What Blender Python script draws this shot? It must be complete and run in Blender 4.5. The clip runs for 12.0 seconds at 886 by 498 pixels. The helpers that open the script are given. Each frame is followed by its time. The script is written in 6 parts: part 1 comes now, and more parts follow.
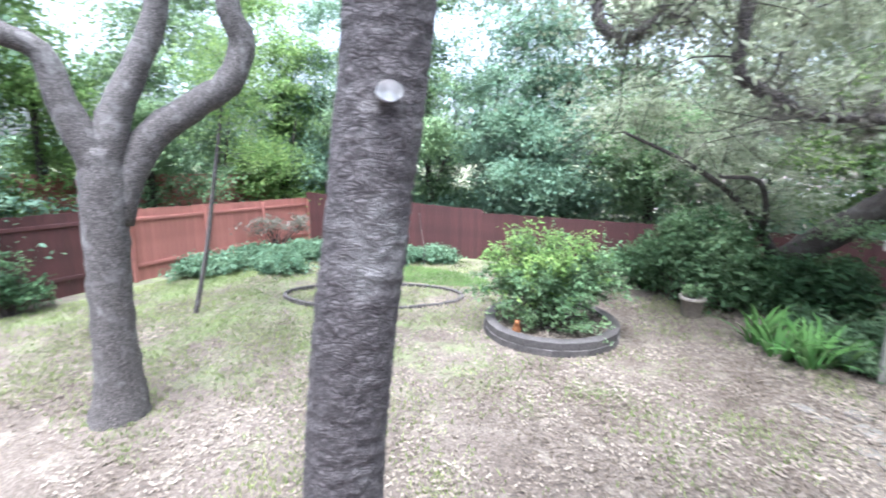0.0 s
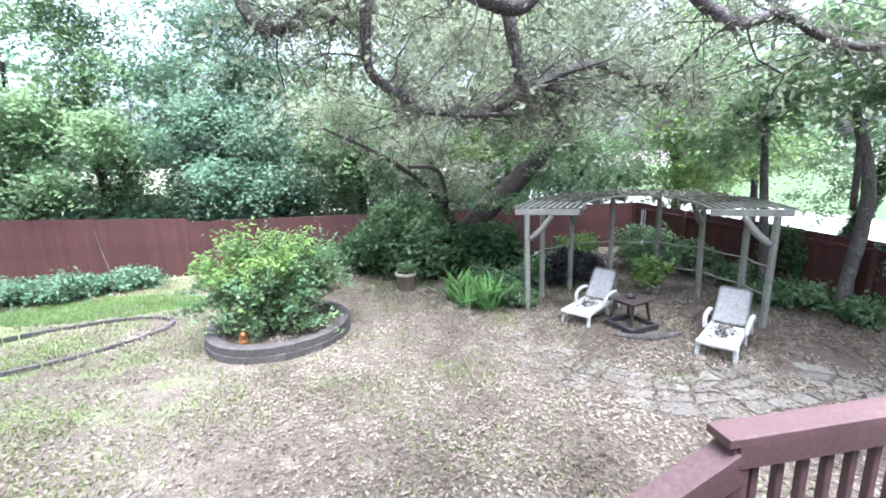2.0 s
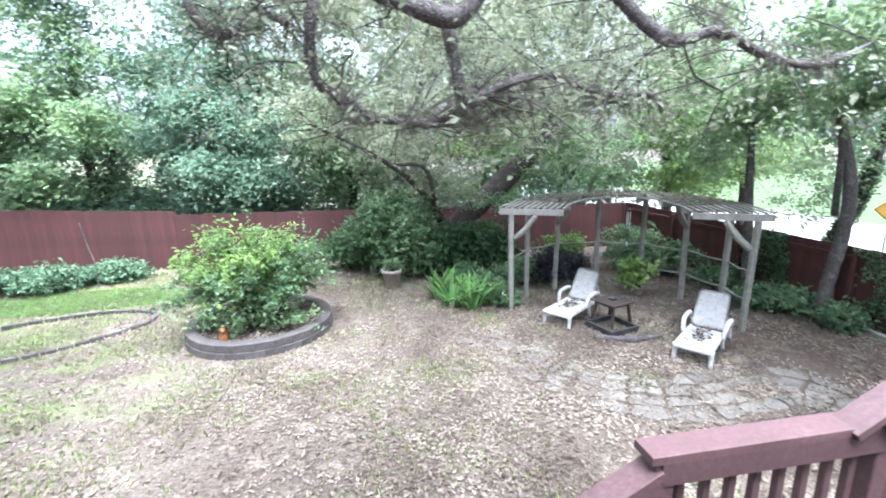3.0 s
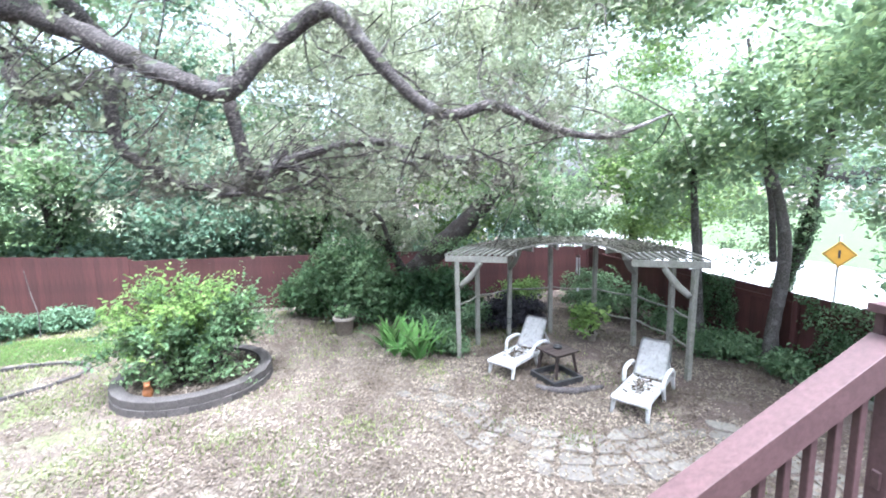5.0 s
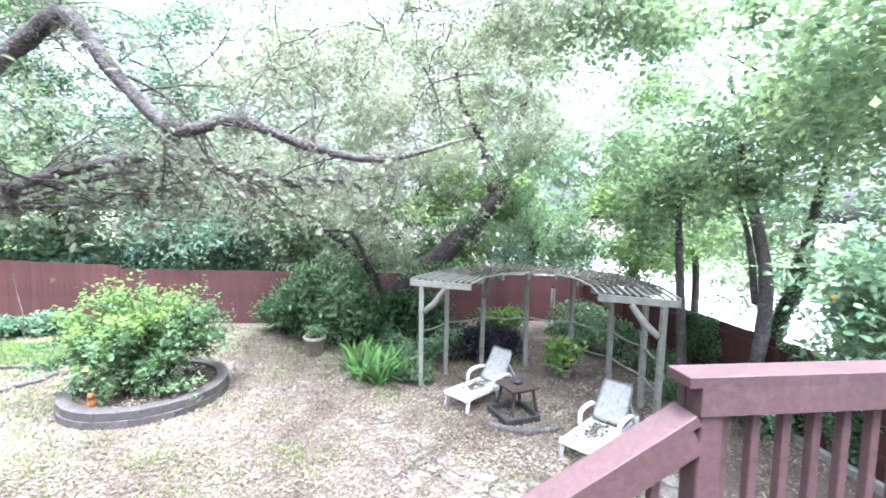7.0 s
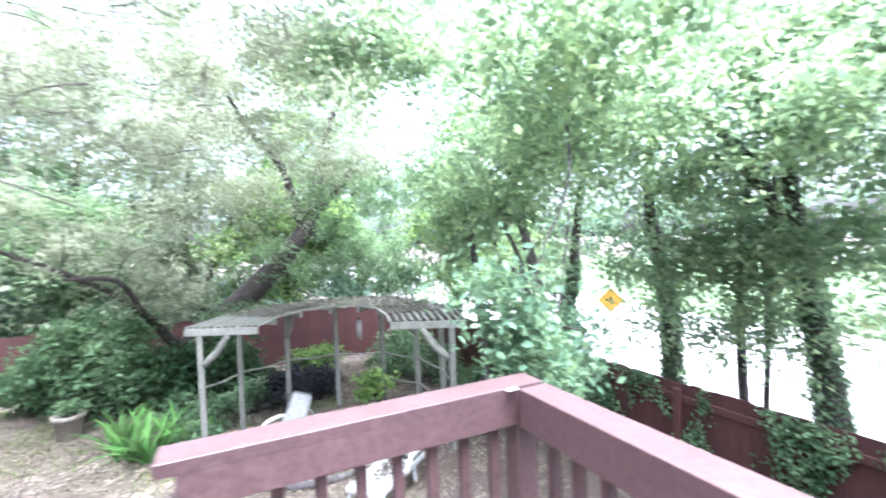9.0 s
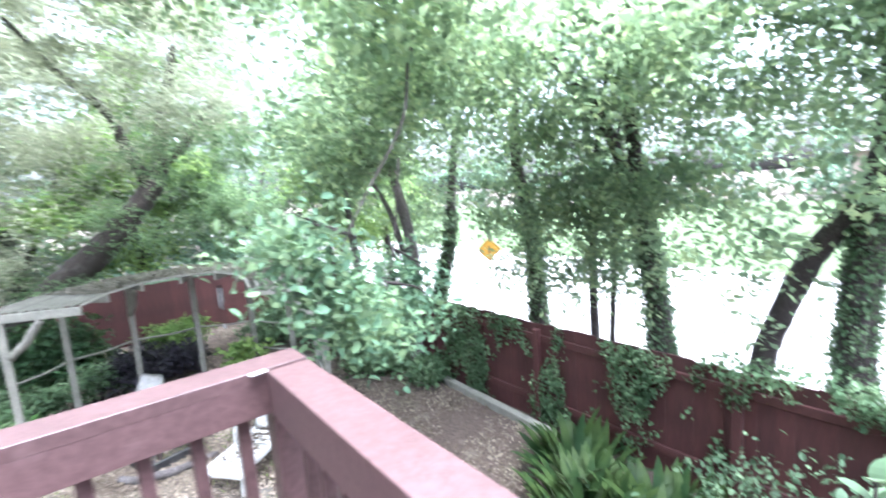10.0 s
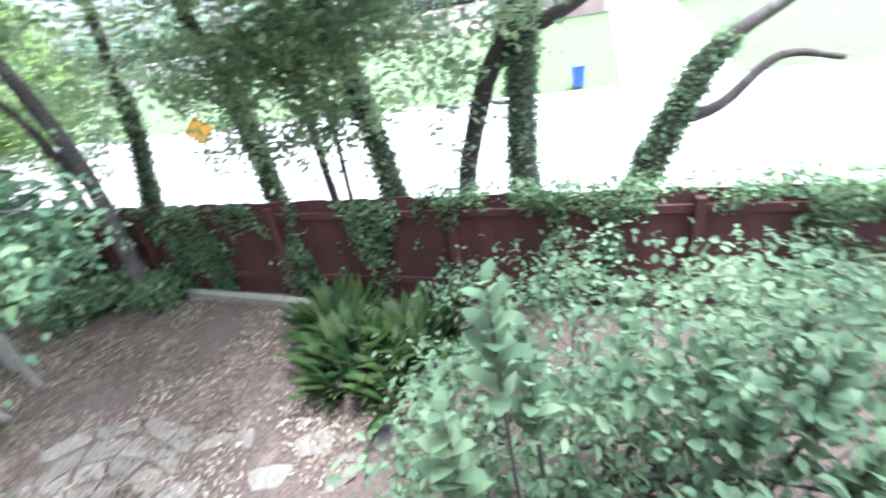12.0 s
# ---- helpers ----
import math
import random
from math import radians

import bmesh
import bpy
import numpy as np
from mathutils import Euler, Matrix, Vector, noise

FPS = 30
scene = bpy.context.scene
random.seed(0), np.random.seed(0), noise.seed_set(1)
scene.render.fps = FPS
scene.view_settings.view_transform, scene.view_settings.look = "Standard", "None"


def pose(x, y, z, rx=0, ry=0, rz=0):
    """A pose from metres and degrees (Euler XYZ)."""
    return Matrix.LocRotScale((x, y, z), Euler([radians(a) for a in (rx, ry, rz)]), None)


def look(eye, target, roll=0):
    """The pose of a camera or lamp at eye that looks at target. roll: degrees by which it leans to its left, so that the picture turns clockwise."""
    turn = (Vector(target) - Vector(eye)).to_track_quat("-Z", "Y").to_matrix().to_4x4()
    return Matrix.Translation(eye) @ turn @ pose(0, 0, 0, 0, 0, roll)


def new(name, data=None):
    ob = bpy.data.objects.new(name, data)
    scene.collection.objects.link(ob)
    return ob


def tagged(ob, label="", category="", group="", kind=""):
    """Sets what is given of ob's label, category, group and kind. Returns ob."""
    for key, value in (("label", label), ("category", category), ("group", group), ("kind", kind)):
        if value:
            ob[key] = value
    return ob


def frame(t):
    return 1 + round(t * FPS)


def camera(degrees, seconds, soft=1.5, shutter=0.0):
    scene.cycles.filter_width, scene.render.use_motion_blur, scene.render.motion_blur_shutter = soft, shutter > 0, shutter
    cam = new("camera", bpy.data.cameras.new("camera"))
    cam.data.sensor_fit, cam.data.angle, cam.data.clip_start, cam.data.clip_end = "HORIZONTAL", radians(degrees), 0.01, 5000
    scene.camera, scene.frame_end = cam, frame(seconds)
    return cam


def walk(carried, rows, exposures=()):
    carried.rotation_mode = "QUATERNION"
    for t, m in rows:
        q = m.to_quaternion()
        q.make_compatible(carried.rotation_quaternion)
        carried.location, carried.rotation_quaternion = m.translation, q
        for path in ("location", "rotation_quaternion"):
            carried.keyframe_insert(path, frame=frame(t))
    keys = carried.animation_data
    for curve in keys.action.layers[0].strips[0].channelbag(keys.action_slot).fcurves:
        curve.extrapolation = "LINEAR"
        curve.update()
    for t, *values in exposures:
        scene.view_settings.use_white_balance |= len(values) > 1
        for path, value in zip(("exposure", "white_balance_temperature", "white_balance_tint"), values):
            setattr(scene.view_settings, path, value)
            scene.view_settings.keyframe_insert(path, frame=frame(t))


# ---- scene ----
cam = camera(91.4, 12.0, soft=1.75, shutter=0.5)
# seconds; x, y, z in metres; tilt, lean and turn in degrees
ROWS = [
    (0, 0.055, -0.030, 3.243, 78.76, -0.12, 25.65),
    (0.5, 0.185, 0.013, 3.236, 78.68, 0.72, 17.27),
    (1, 0.273, 0.032, 3.233, 78.36, 0.65, 7.61),
    (1.5, 0.275, 0.013, 3.208, 77.92, 1.11, -2.90),
    (2, 0.324, -0.003, 3.199, 77.95, 2.07, -9.63),
    (2.5, 0.423, -0.019, 3.235, 77.80, 1.20, -8.14),
    (3, 0.607, -0.030, 3.270, 77.22, 1.09, -9.72),
    (3.2, 0.683, -0.034, 3.283, 76.82, 1.87, -10.83),
    (4.8, 1.448, -0.083, 3.380, 81.87, -0.36, -10.29),
    (5, 1.546, -0.088, 3.387, 82.44, 1.17, -10.81),
    (5.5, 1.879, -0.065, 3.410, 85.74, -0.26, -11.11),
    (6, 2.212, -0.075, 3.413, 85.33, -1.99, -9.40),
    (6.5, 2.466, -0.061, 3.396, 84.81, -2.48, -7.78),
    (6.7, 2.565, -0.044, 3.400, 85.00, -1.43, -7.12),
    (8.3, 3.425, -0.078, 3.422, 87.96, 0.60, -12.02),
    (8.5, 3.585, -0.076, 3.442, 89.29, 0.46, -15.74),
    (9, 3.969, -0.069, 3.417, 89.01, 2.26, -25.81),
    (9.5, 4.289, -0.107, 3.404, 86.05, 2.15, -32.06),
    (10, 4.550, -0.067, 3.360, 82.37, 4.03, -39.22),
    (10.5, 4.808, 0.007, 3.316, 75.41, 5.54, -49.74),
    (11, 4.959, -0.014, 3.283, 65.80, 7.12, -58.23),
    (11.5, 4.980, -0.084, 3.256, 61.64, 7.35, -61.54),
    (12, 5.030, -0.219, 3.230, 60.70, 9.35, -73.30),
]
EXPOSURE = [(0.0, 2.88, 5400, 12), (2.5, 3.03, 5400, 12), (6.5, 3.34, 5400, 12), (8.5, 3.62, 5400, 13), (9.5, 3.6, 5400, 12), (10.5, 3.33, 5500, 12), (12.0, 3.17, 5500, 11)]
walk(cam, [(t, pose(*p)) for t, *p in ROWS], EXPOSURE)

# ---- world, sun, exposure ----
SUN_ELEV, SUN_AZ = 76.0, -80.0
world = bpy.data.worlds.new("world")
scene.world = world
world.use_nodes = True
_wn = world.node_tree
_sky = _wn.nodes.new("ShaderNodeTexSky")
_sky.sky_type = "NISHITA"
_sky.sun_disc = False
_sky.sun_elevation, _sky.sun_rotation = radians(SUN_ELEV), radians(90 - SUN_AZ)
_sky.air_density, _sky.dust_density, _sky.ozone_density = 1.0, 8.0, 0.6
# thin overcast: the blue is washed out of the sky
_pale = _wn.nodes.new("ShaderNodeHueSaturation")
_pale.inputs["Saturation"].default_value = 0.42
_wn.links.new(_sky.outputs[0], _pale.inputs["Color"])
_wn.links.new(_pale.outputs[0], _wn.nodes["Background"].inputs[0])
_wn.nodes["Background"].inputs[1].default_value = 0.15
_sun = bpy.data.lights.new("sun", "SUN")
_sun.energy, _sun.angle, _sun.color = 1.3, radians(35), (1.0, 0.98, 0.95)
_so = new("sun", _sun)
_so.matrix_world = look((math.cos(radians(SUN_AZ)) * math.cos(radians(SUN_ELEV)) * 50, math.sin(radians(SUN_AZ)) * math.cos(radians(SUN_ELEV)) * 50, math.sin(radians(SUN_ELEV)) * 50), (0, 0, 0))


# ---- materials ----
def mat(name, rough=0.8, metal=0.0):
    m = bpy.data.materials.new(name)
    m.use_nodes = True
    b = m.node_tree.nodes["Principled BSDF"]
    b.inputs["Roughness"].default_value = rough
    b.inputs["Metallic"].default_value = metal
    return m, m.node_tree.nodes, m.node_tree.links, b


def ramp(n, stops):
    r = n.new("ShaderNodeValToRGB")
    e = r.color_ramp.elements
    while len(e) < len(stops):
        e.new(0.5)
    for i, (p, c) in enumerate(stops):
        e[i].position, e[i].color = p, (*c, 1)
    return r


def noise_node(n, l, scale, detail=4, rough=0.55, coord="Object", stretch=None):
    tc = n.new("ShaderNodeTexCoord")
    t = n.new("ShaderNodeTexNoise")
    t.inputs["Scale"].default_value, t.inputs["Detail"].default_value, t.inputs["Roughness"].default_value = scale, detail, rough
    if stretch:
        mp = n.new("ShaderNodeMapping")
        mp.inputs["Scale"].default_value = stretch
        l.new(tc.outputs[coord], mp.inputs[0])
        l.new(mp.outputs[0], t.inputs["Vector"])
    else:
        l.new(tc.outputs[coord], t.inputs["Vector"])
    return t


def mix(n, l, fac, a, b, mode="MIX"):
    m = n.new("ShaderNodeMix")
    m.data_type, m.blend_type = "RGBA", mode
    for s, v in ((0, fac), (6, a), (7, b)):
        if isinstance(v, (int, float)):
            m.inputs[s].default_value = v
        elif isinstance(v, tuple):
            m.inputs[s].default_value = (*v, 1)
        else:
            l.new(v, m.inputs[s])
    return m.outputs[2]


def bump(n, l, b, height, strength=0.4, dist=0.01):
    bp = n.new("ShaderNodeBump")
    bp.inputs["Strength"].default_value, bp.inputs["Distance"].default_value = strength, dist
    l.new(height, bp.inputs["Height"])
    l.new(bp.outputs[0], b.inputs["Normal"])


def surface(name, dark, light, scale, rough=0.8, big=0.7, bump_s=0.4, bump_d=0.01, stretch=None, coord="Object", vary=0.0, stain=None, stain_scale=1.2, stain_at=(0.5, 0.7)):
    """Two-scale variation: fine grain between dark and light, broad blotches, optional stain colour and per-piece shift."""
    m, n, l, b = mat(name, rough)
    fine = noise_node(n, l, scale, 6, 0.65, coord, stretch)
    r = ramp(n, [(0.3, dark), (0.7, light)])
    l.new(fine.outputs[0], r.inputs[0])
    broad = noise_node(n, l, scale * 0.13, 3, 0.5, coord)
    r2 = ramp(n, [(0.3, (big, big, big)), (0.75, (1, 1, 1))])
    l.new(broad.outputs[0], r2.inputs[0])
    col = mix(n, l, 1.0, r.outputs[0], r2.outputs[0], "MULTIPLY")
    if stain:
        sn = noise_node(n, l, stain_scale, 5, 0.7, coord)
        r3 = ramp(n, [(stain_at[0], (0, 0, 0)), (stain_at[1], (1, 1, 1))])
        l.new(sn.outputs[0], r3.inputs[0])
        col = mix(n, l, r3.outputs[0], col, stain)
    if vary:
        oi = n.new("ShaderNodeObjectInfo")
        mr = n.new("ShaderNodeMapRange")
        mr.inputs[3].default_value, mr.inputs[4].default_value = 1 - vary, 1 + vary
        l.new(oi.outputs["Random"], mr.inputs[0])
        hs = n.new("ShaderNodeHueSaturation")
        l.new(mr.outputs[0], hs.inputs["Value"])
        l.new(col, hs.inputs["Color"])
        col = hs.outputs[0]
    l.new(col, b.inputs["Base Color"])
    bump(n, l, b, fine.outputs[0], bump_s, bump_d)
    return m


def leaf_mat(name, dark, mid, light, trans=0.45, rough=0.45, clump=0.8):
    """Leaves: colour by leaf and by clump, light passes through."""
    m, n, l, b = mat(name, max(rough, 0.5))
    b.inputs["Specular IOR Level"].default_value = 0.12
    g = n.new("ShaderNodeNewGeometry")
    r = ramp(n, [(0.0, dark), (0.5, mid), (1.0, light)])
    nz = noise_node(n, l, clump, 2)
    ma = n.new("ShaderNodeMath")
    ma.operation = "MULTIPLY_ADD"
    ma.inputs[1].default_value = 0.55
    sub = n.new("ShaderNodeMath")
    sub.operation = "MULTIPLY_ADD"
    sub.inputs[1].default_value, sub.inputs[2].default_value = 1.5, -0.52
    l.new(nz.outputs[0], sub.inputs[0])
    l.new(g.outputs["Random Per Island"], ma.inputs[0])
    l.new(sub.outputs[0], ma.inputs[2])
    l.new(ma.outputs[0], r.inputs[0])
    l.new(r.outputs[0], b.inputs["Base Color"])
    t = n.new("ShaderNodeBsdfTranslucent")
    l.new(mix(n, l, 0.3, r.outputs[0], (0.37, 0.42, 0.24)), t.inputs[0])
    ms = n.new("ShaderNodeMixShader")
    ms.inputs[0].default_value = trans
    l.new(b.outputs[0], ms.inputs[1])
    l.new(t.outputs[0], ms.inputs[2])
    l.new(ms.outputs[0], n["Material Output"].inputs[0])
    return m


def bark_mat(name, dark, mid, light, sc=34.0, lichen=0.35, tall=0.55):
    """Small blocky plates with dark cracks, blotches and pale lichen."""
    m, n, l, b = mat(name, 0.95)
    tc = n.new("ShaderNodeTexCoord")
    mp = n.new("ShaderNodeMapping")
    mp.inputs["Scale"].default_value = (1, 1, tall)
    l.new(tc.outputs["Object"], mp.inputs[0])
    nz = noise_node(n, l, sc * 0.9, 6, 0.75)
    warp = n.new("ShaderNodeTexNoise")
    warp.inputs["Scale"].default_value, warp.inputs["Detail"].default_value = sc * 0.45, 3.0
    l.new(mp.outputs[0], warp.inputs["Vector"])
    wv = n.new("ShaderNodeVectorMath")
    wv.operation = "MULTIPLY_ADD"
    wv.inputs[1].default_value = (0.06, 0.06, 0.07)
    l.new(warp.outputs[1], wv.inputs[0])
    l.new(mp.outputs[0], wv.inputs[2])
    crack = n.new("ShaderNodeTexVoronoi")
    crack.feature = "DISTANCE_TO_EDGE"
    crack.inputs["Scale"].default_value, crack.inputs["Randomness"].default_value = sc, 1.0
    l.new(wv.outputs[0], crack.inputs["Vector"])
    r = ramp(n, [(0.0, dark), (0.04, dark), (0.16, mid), (0.5, light)])
    l.new(crack.outputs["Distance"], r.inputs[0])
    r2 = ramp(n, [(0.28, (0.5, 0.49, 0.48)), (0.72, (1.2, 1.18, 1.16))])
    l.new(nz.outputs[0], r2.inputs[0])
    col = mix(n, l, 0.9, r.outputs[0], r2.outputs[0], "MULTIPLY")
    lich = noise_node(n, l, 4.0, 6, 0.75)
    r3 = ramp(n, [(0.52, (0, 0, 0)), (0.7, (lichen, lichen, lichen))])
    l.new(lich.outputs[0], r3.inputs[0])
    col = mix(n, l, r3.outputs[0], col, (0.27, 0.26, 0.25))
    l.new(col, b.inputs["Base Color"])
    bw = n.new("ShaderNodeRGBToBW")
    l.new(r.outputs[0], bw.inputs[0])
    hs = n.new("ShaderNodeMath")
    hs.operation = "MULTIPLY_ADD"
    hs.inputs[1].default_value = 4.0
    l.new(bw.outputs[0], hs.inputs[0])
    l.new(nz.outputs[0], hs.inputs[2])
    bump(n, l, b, hs.outputs[0], 0.8, 0.012)
    return m


M_BARK = bark_mat("oak_bark", (0.045, 0.039, 0.04), (0.088, 0.078, 0.079), (0.13, 0.117, 0.118), 46.0, 0.45, 1.7)
# bark colour raised to carry the light that falls on the forked oak
M_BARK_PALE = bark_mat("pale_lit_bark", (0.04, 0.035, 0.033), (0.1, 0.09, 0.086), (0.2, 0.182, 0.174), 30.0, 0.5, 1.5)
# near oak bark lightened for its limbs: sunlight on their tops put into colour
M_LIMB_LIT = bark_mat("sunlit_limb_bark", (0.032, 0.027, 0.025), (0.095, 0.083, 0.077), (0.18, 0.163, 0.152), 62, 0.5, 1.2)
M_WHITE = surface("white_paint", (0.6, 0.6, 0.6), (0.75, 0.75, 0.74), 30, 0.6, 0.9, 0.2, 0.002)
M_BARK_DARK = bark_mat("dark_bark", (0.022, 0.017, 0.015), (0.062, 0.05, 0.045), (0.115, 0.097, 0.088), 70, 0.25)
M_STAIN = surface("redwood_stain", (0.055, 0.028, 0.0285), (0.092, 0.051, 0.052), 40, 0.58, 0.8, 0.25, 0.004, (1, 1, 1), vary=0.1, stain=(0.15, 0.1, 0.1), stain_scale=3.0, stain_at=(0.6, 0.85))
M_FENCE = surface("fence_paint", (0.043, 0.0125, 0.0115), (0.079, 0.024, 0.0225), 22, 0.75, 0.72, 0.3, 0.004, (3, 3, 0.4), vary=0.16, stain=(0.03, 0.014, 0.013), stain_scale=2.0, stain_at=(0.55, 0.8))
# faded paint, its colour also raised for the light on the west boards
M_FENCE_LIGHT = surface("fence_paint_faded_lit", (0.24, 0.085, 0.065), (0.34, 0.14, 0.11), 18, 0.8, 0.8, 0.3, 0.004, (3, 3, 0.4), vary=0.1)
M_GREYWOOD = surface("weathered_wood", (0.12, 0.117, 0.1), (0.3, 0.293, 0.255), 30, 0.85, 0.7, 0.4, 0.004, (4, 4, 0.5), vary=0.14, stain=(0.11, 0.115, 0.085), stain_scale=5, stain_at=(0.52, 0.72))
M_DARKWOOD = surface("dark_wood", (0.022, 0.014, 0.012), (0.055, 0.036, 0.031), 30, 0.6, 0.7, 0.3, 0.003, vary=0.1)
M_PLASTIC = surface("white_resin", (0.4, 0.4, 0.4), (0.54, 0.54, 0.53), 14, 0.5, 0.85, 0.05, 0.002, stain=(0.2, 0.19, 0.16), stain_scale=9, stain_at=(0.52, 0.76))
M_STONE = surface("flagstone", (0.105, 0.095, 0.082), (0.22, 0.203, 0.18), 16, 0.95, 0.7, 0.6, 0.01, coord="Object", vary=0.2, stain=(0.1, 0.085, 0.07), stain_scale=4, stain_at=(0.5, 0.7))
M_BLOCK = surface("planter_block", (0.045, 0.04, 0.038), (0.11, 0.098, 0.092), 40, 0.95, 0.7, 0.7, 0.008, vary=0.18)
M_SOIL = surface("soil", (0.04, 0.028, 0.02), (0.13, 0.1, 0.075), 30, 1.0, 0.7, 0.8, 0.02)
M_CONCRETE = surface("concrete", (0.42, 0.41, 0.39), (0.6, 0.59, 0.57), 3, 0.9, 0.85, 0.2, 0.005)
M_ROAD = surface("street_concrete", (0.22, 0.215, 0.21), (0.32, 0.315, 0.305), 2, 0.9, 0.85, 0.2, 0.005)
M_LAWN = surface("lawn", (0.03, 0.055, 0.014), (0.055, 0.09, 0.026), 6, 0.9, 0.8, 0.6, 0.03)
M_TERRA = surface("clay_pot", (0.2, 0.17, 0.14), (0.34, 0.3, 0.25), 20, 0.9, 0.75, 0.3, 0.004)
M_BLACK = surface("black_plastic", (0.012, 0.012, 0.013), (0.04, 0.04, 0.042), 10, 0.5, 0.7, 0.2, 0.004)
L_OAK = leaf_mat("oak_leaf", (0.045, 0.055, 0.03), (0.115, 0.135, 0.075), (0.25, 0.27, 0.16), 0.5)
# paler copy of the oak leaf, with sky shine put into its colour
L_OAKNEAR = leaf_mat("skylit_oak_leaf", (0.05, 0.062, 0.044), (0.14, 0.158, 0.11), (0.34, 0.36, 0.275), 0.5)
# darker copy of the street tree leaf, standing in for shade on the low bough
L_BOUGH = leaf_mat("bough_leaf", (0.04, 0.085, 0.055), (0.11, 0.195, 0.12), (0.26, 0.37, 0.19), 0.45, 0.45, 2.0)
L_OAKGREY = leaf_mat("grey_oak_leaf", (0.085, 0.1, 0.068), (0.25, 0.275, 0.195), (0.52, 0.535, 0.42), 0.62)
L_ELM = leaf_mat("elm_leaf", (0.045, 0.085, 0.045), (0.15, 0.24, 0.125), (0.28, 0.4, 0.19), 0.52)
# ramp paints shaded blue-green to lit yellow-green, pale throughout as if backlit
L_STREET = leaf_mat("street_tree_leaf", (0.07, 0.125, 0.082), (0.2, 0.3, 0.178), (0.46, 0.55, 0.28), 0.74, 0.5, 2.4)
L_BLUE = leaf_mat("blue_green_leaf", (0.042, 0.085, 0.062), (0.14, 0.235, 0.165), (0.25, 0.38, 0.27), 0.52)
L_LIME = leaf_mat("lime_leaf", (0.045, 0.1, 0.025), (0.135, 0.235, 0.06), (0.3, 0.42, 0.13), 0.5)
# darkened to put the shade among the north fence shrubs into the leaf colour
L_DARK = leaf_mat("dark_leaf", (0.014, 0.034, 0.017), (0.04, 0.088, 0.04), (0.12, 0.205, 0.09), 0.35)
# darker leaf; in the planter shrub it stands in for inner shade
L_DARKER = leaf_mat("dim_shrub_leaf", (0.028, 0.062, 0.03), (0.085, 0.155, 0.072), (0.22, 0.32, 0.17), 0.4)
L_IVY = leaf_mat("ivy_leaf", (0.028, 0.057, 0.03), (0.08, 0.14, 0.07), (0.2, 0.28, 0.155), 0.3, 0.4, 2.0)
L_STRAP = leaf_mat("strap_leaf", (0.025, 0.068, 0.02), (0.075, 0.175, 0.046), (0.2, 0.335, 0.1), 0.3, 0.35, 1.5)
L_CAST = leaf_mat("broad_dark_leaf", (0.005, 0.014, 0.006), (0.012, 0.032, 0.011), (0.08, 0.112, 0.03), 0.25, 0.35, 1.5)
L_PRIVET = leaf_mat("privet_leaf", (0.022, 0.043, 0.026), (0.06, 0.1, 0.058), (0.142, 0.2, 0.118), 0.38, 0.5, 1.2)
L_PURPLE = leaf_mat("purple_black_leaf", (0.008, 0.007, 0.012), (0.02, 0.018, 0.028), (0.06, 0.055, 0.07), 0.15)
L_BROWN = leaf_mat("dead_leaf", (0.055, 0.042, 0.032), (0.148, 0.121, 0.096), (0.315, 0.268, 0.22), 0.1, 0.8, 1.0)
L_WET = leaf_mat("brown_leaf", (0.03, 0.022, 0.016), (0.07, 0.052, 0.04), (0.14, 0.11, 0.085), 0.1, 0.8, 1.0)
L_MOSS = leaf_mat("ball_moss_grey", (0.06, 0.055, 0.045), (0.13, 0.12, 0.1), (0.22, 0.21, 0.18), 0.2, 0.9)
L_COVER = leaf_mat("groundcover_leaf", (0.028, 0.062, 0.038), (0.08, 0.145, 0.085), (0.19, 0.29, 0.185), 0.35, 0.5, 1.5)
L_TURF = leaf_mat("turf_blade", (0.05, 0.12, 0.03), (0.115, 0.22, 0.06), (0.21, 0.34, 0.11), 0.4, 0.6, 0.9)
L_GRASS = leaf_mat("grass_blade", (0.06, 0.1, 0.026), (0.155, 0.205, 0.065), (0.31, 0.345, 0.14), 0.4, 0.6, 0.7)


# ---- builders ----
def mesh_from(name, verts, faces, material, smooth=False):
    me = bpy.data.meshes.new(name)
    me.from_pydata([tuple(v) for v in verts], [], [tuple(f) for f in faces])
    if material:
        me.materials.append(material)
    if smooth:
        me.polygons.foreach_set("use_smooth", np.ones(len(me.polygons), dtype=bool))
    me.update()
    return me


def quads_mesh(name, V, material):
    """V: (n, 4, 3) array of separate quads."""
    k = len(V)
    me = bpy.data.meshes.new(name)
    me.vertices.add(k * 4)
    me.vertices.foreach_set("co", np.ascontiguousarray(V, dtype=np.float32).ravel())
    me.loops.add(k * 4)
    me.loops.foreach_set("vertex_index", np.arange(k * 4, dtype=np.int32))
    me.polygons.add(k)
    me.polygons.foreach_set("loop_start", np.arange(0, k * 4, 4, dtype=np.int32))
    me.polygons.foreach_set("loop_total", np.full(k, 4, dtype=np.int32))
    me.update(calc_edges=True)
    me.materials.append(material)
    return me


def thing(name, label, category, at=(0, 0, 0), rz=0.0, group="", kind=""):
    e = new(name)
    e.empty_display_size = 0.1
    e.matrix_basis = pose(*at, 0, 0, rz)
    return tagged(e, label, category, group, kind)


def part(name, me, parent, label="", m=None):
    """me: a mesh, or a bmesh that is turned into one."""
    o = new(name, me)
    o.parent = parent
    if m is not None:
        o.matrix_basis = m
    if label:
        tagged(o, label)
    return o


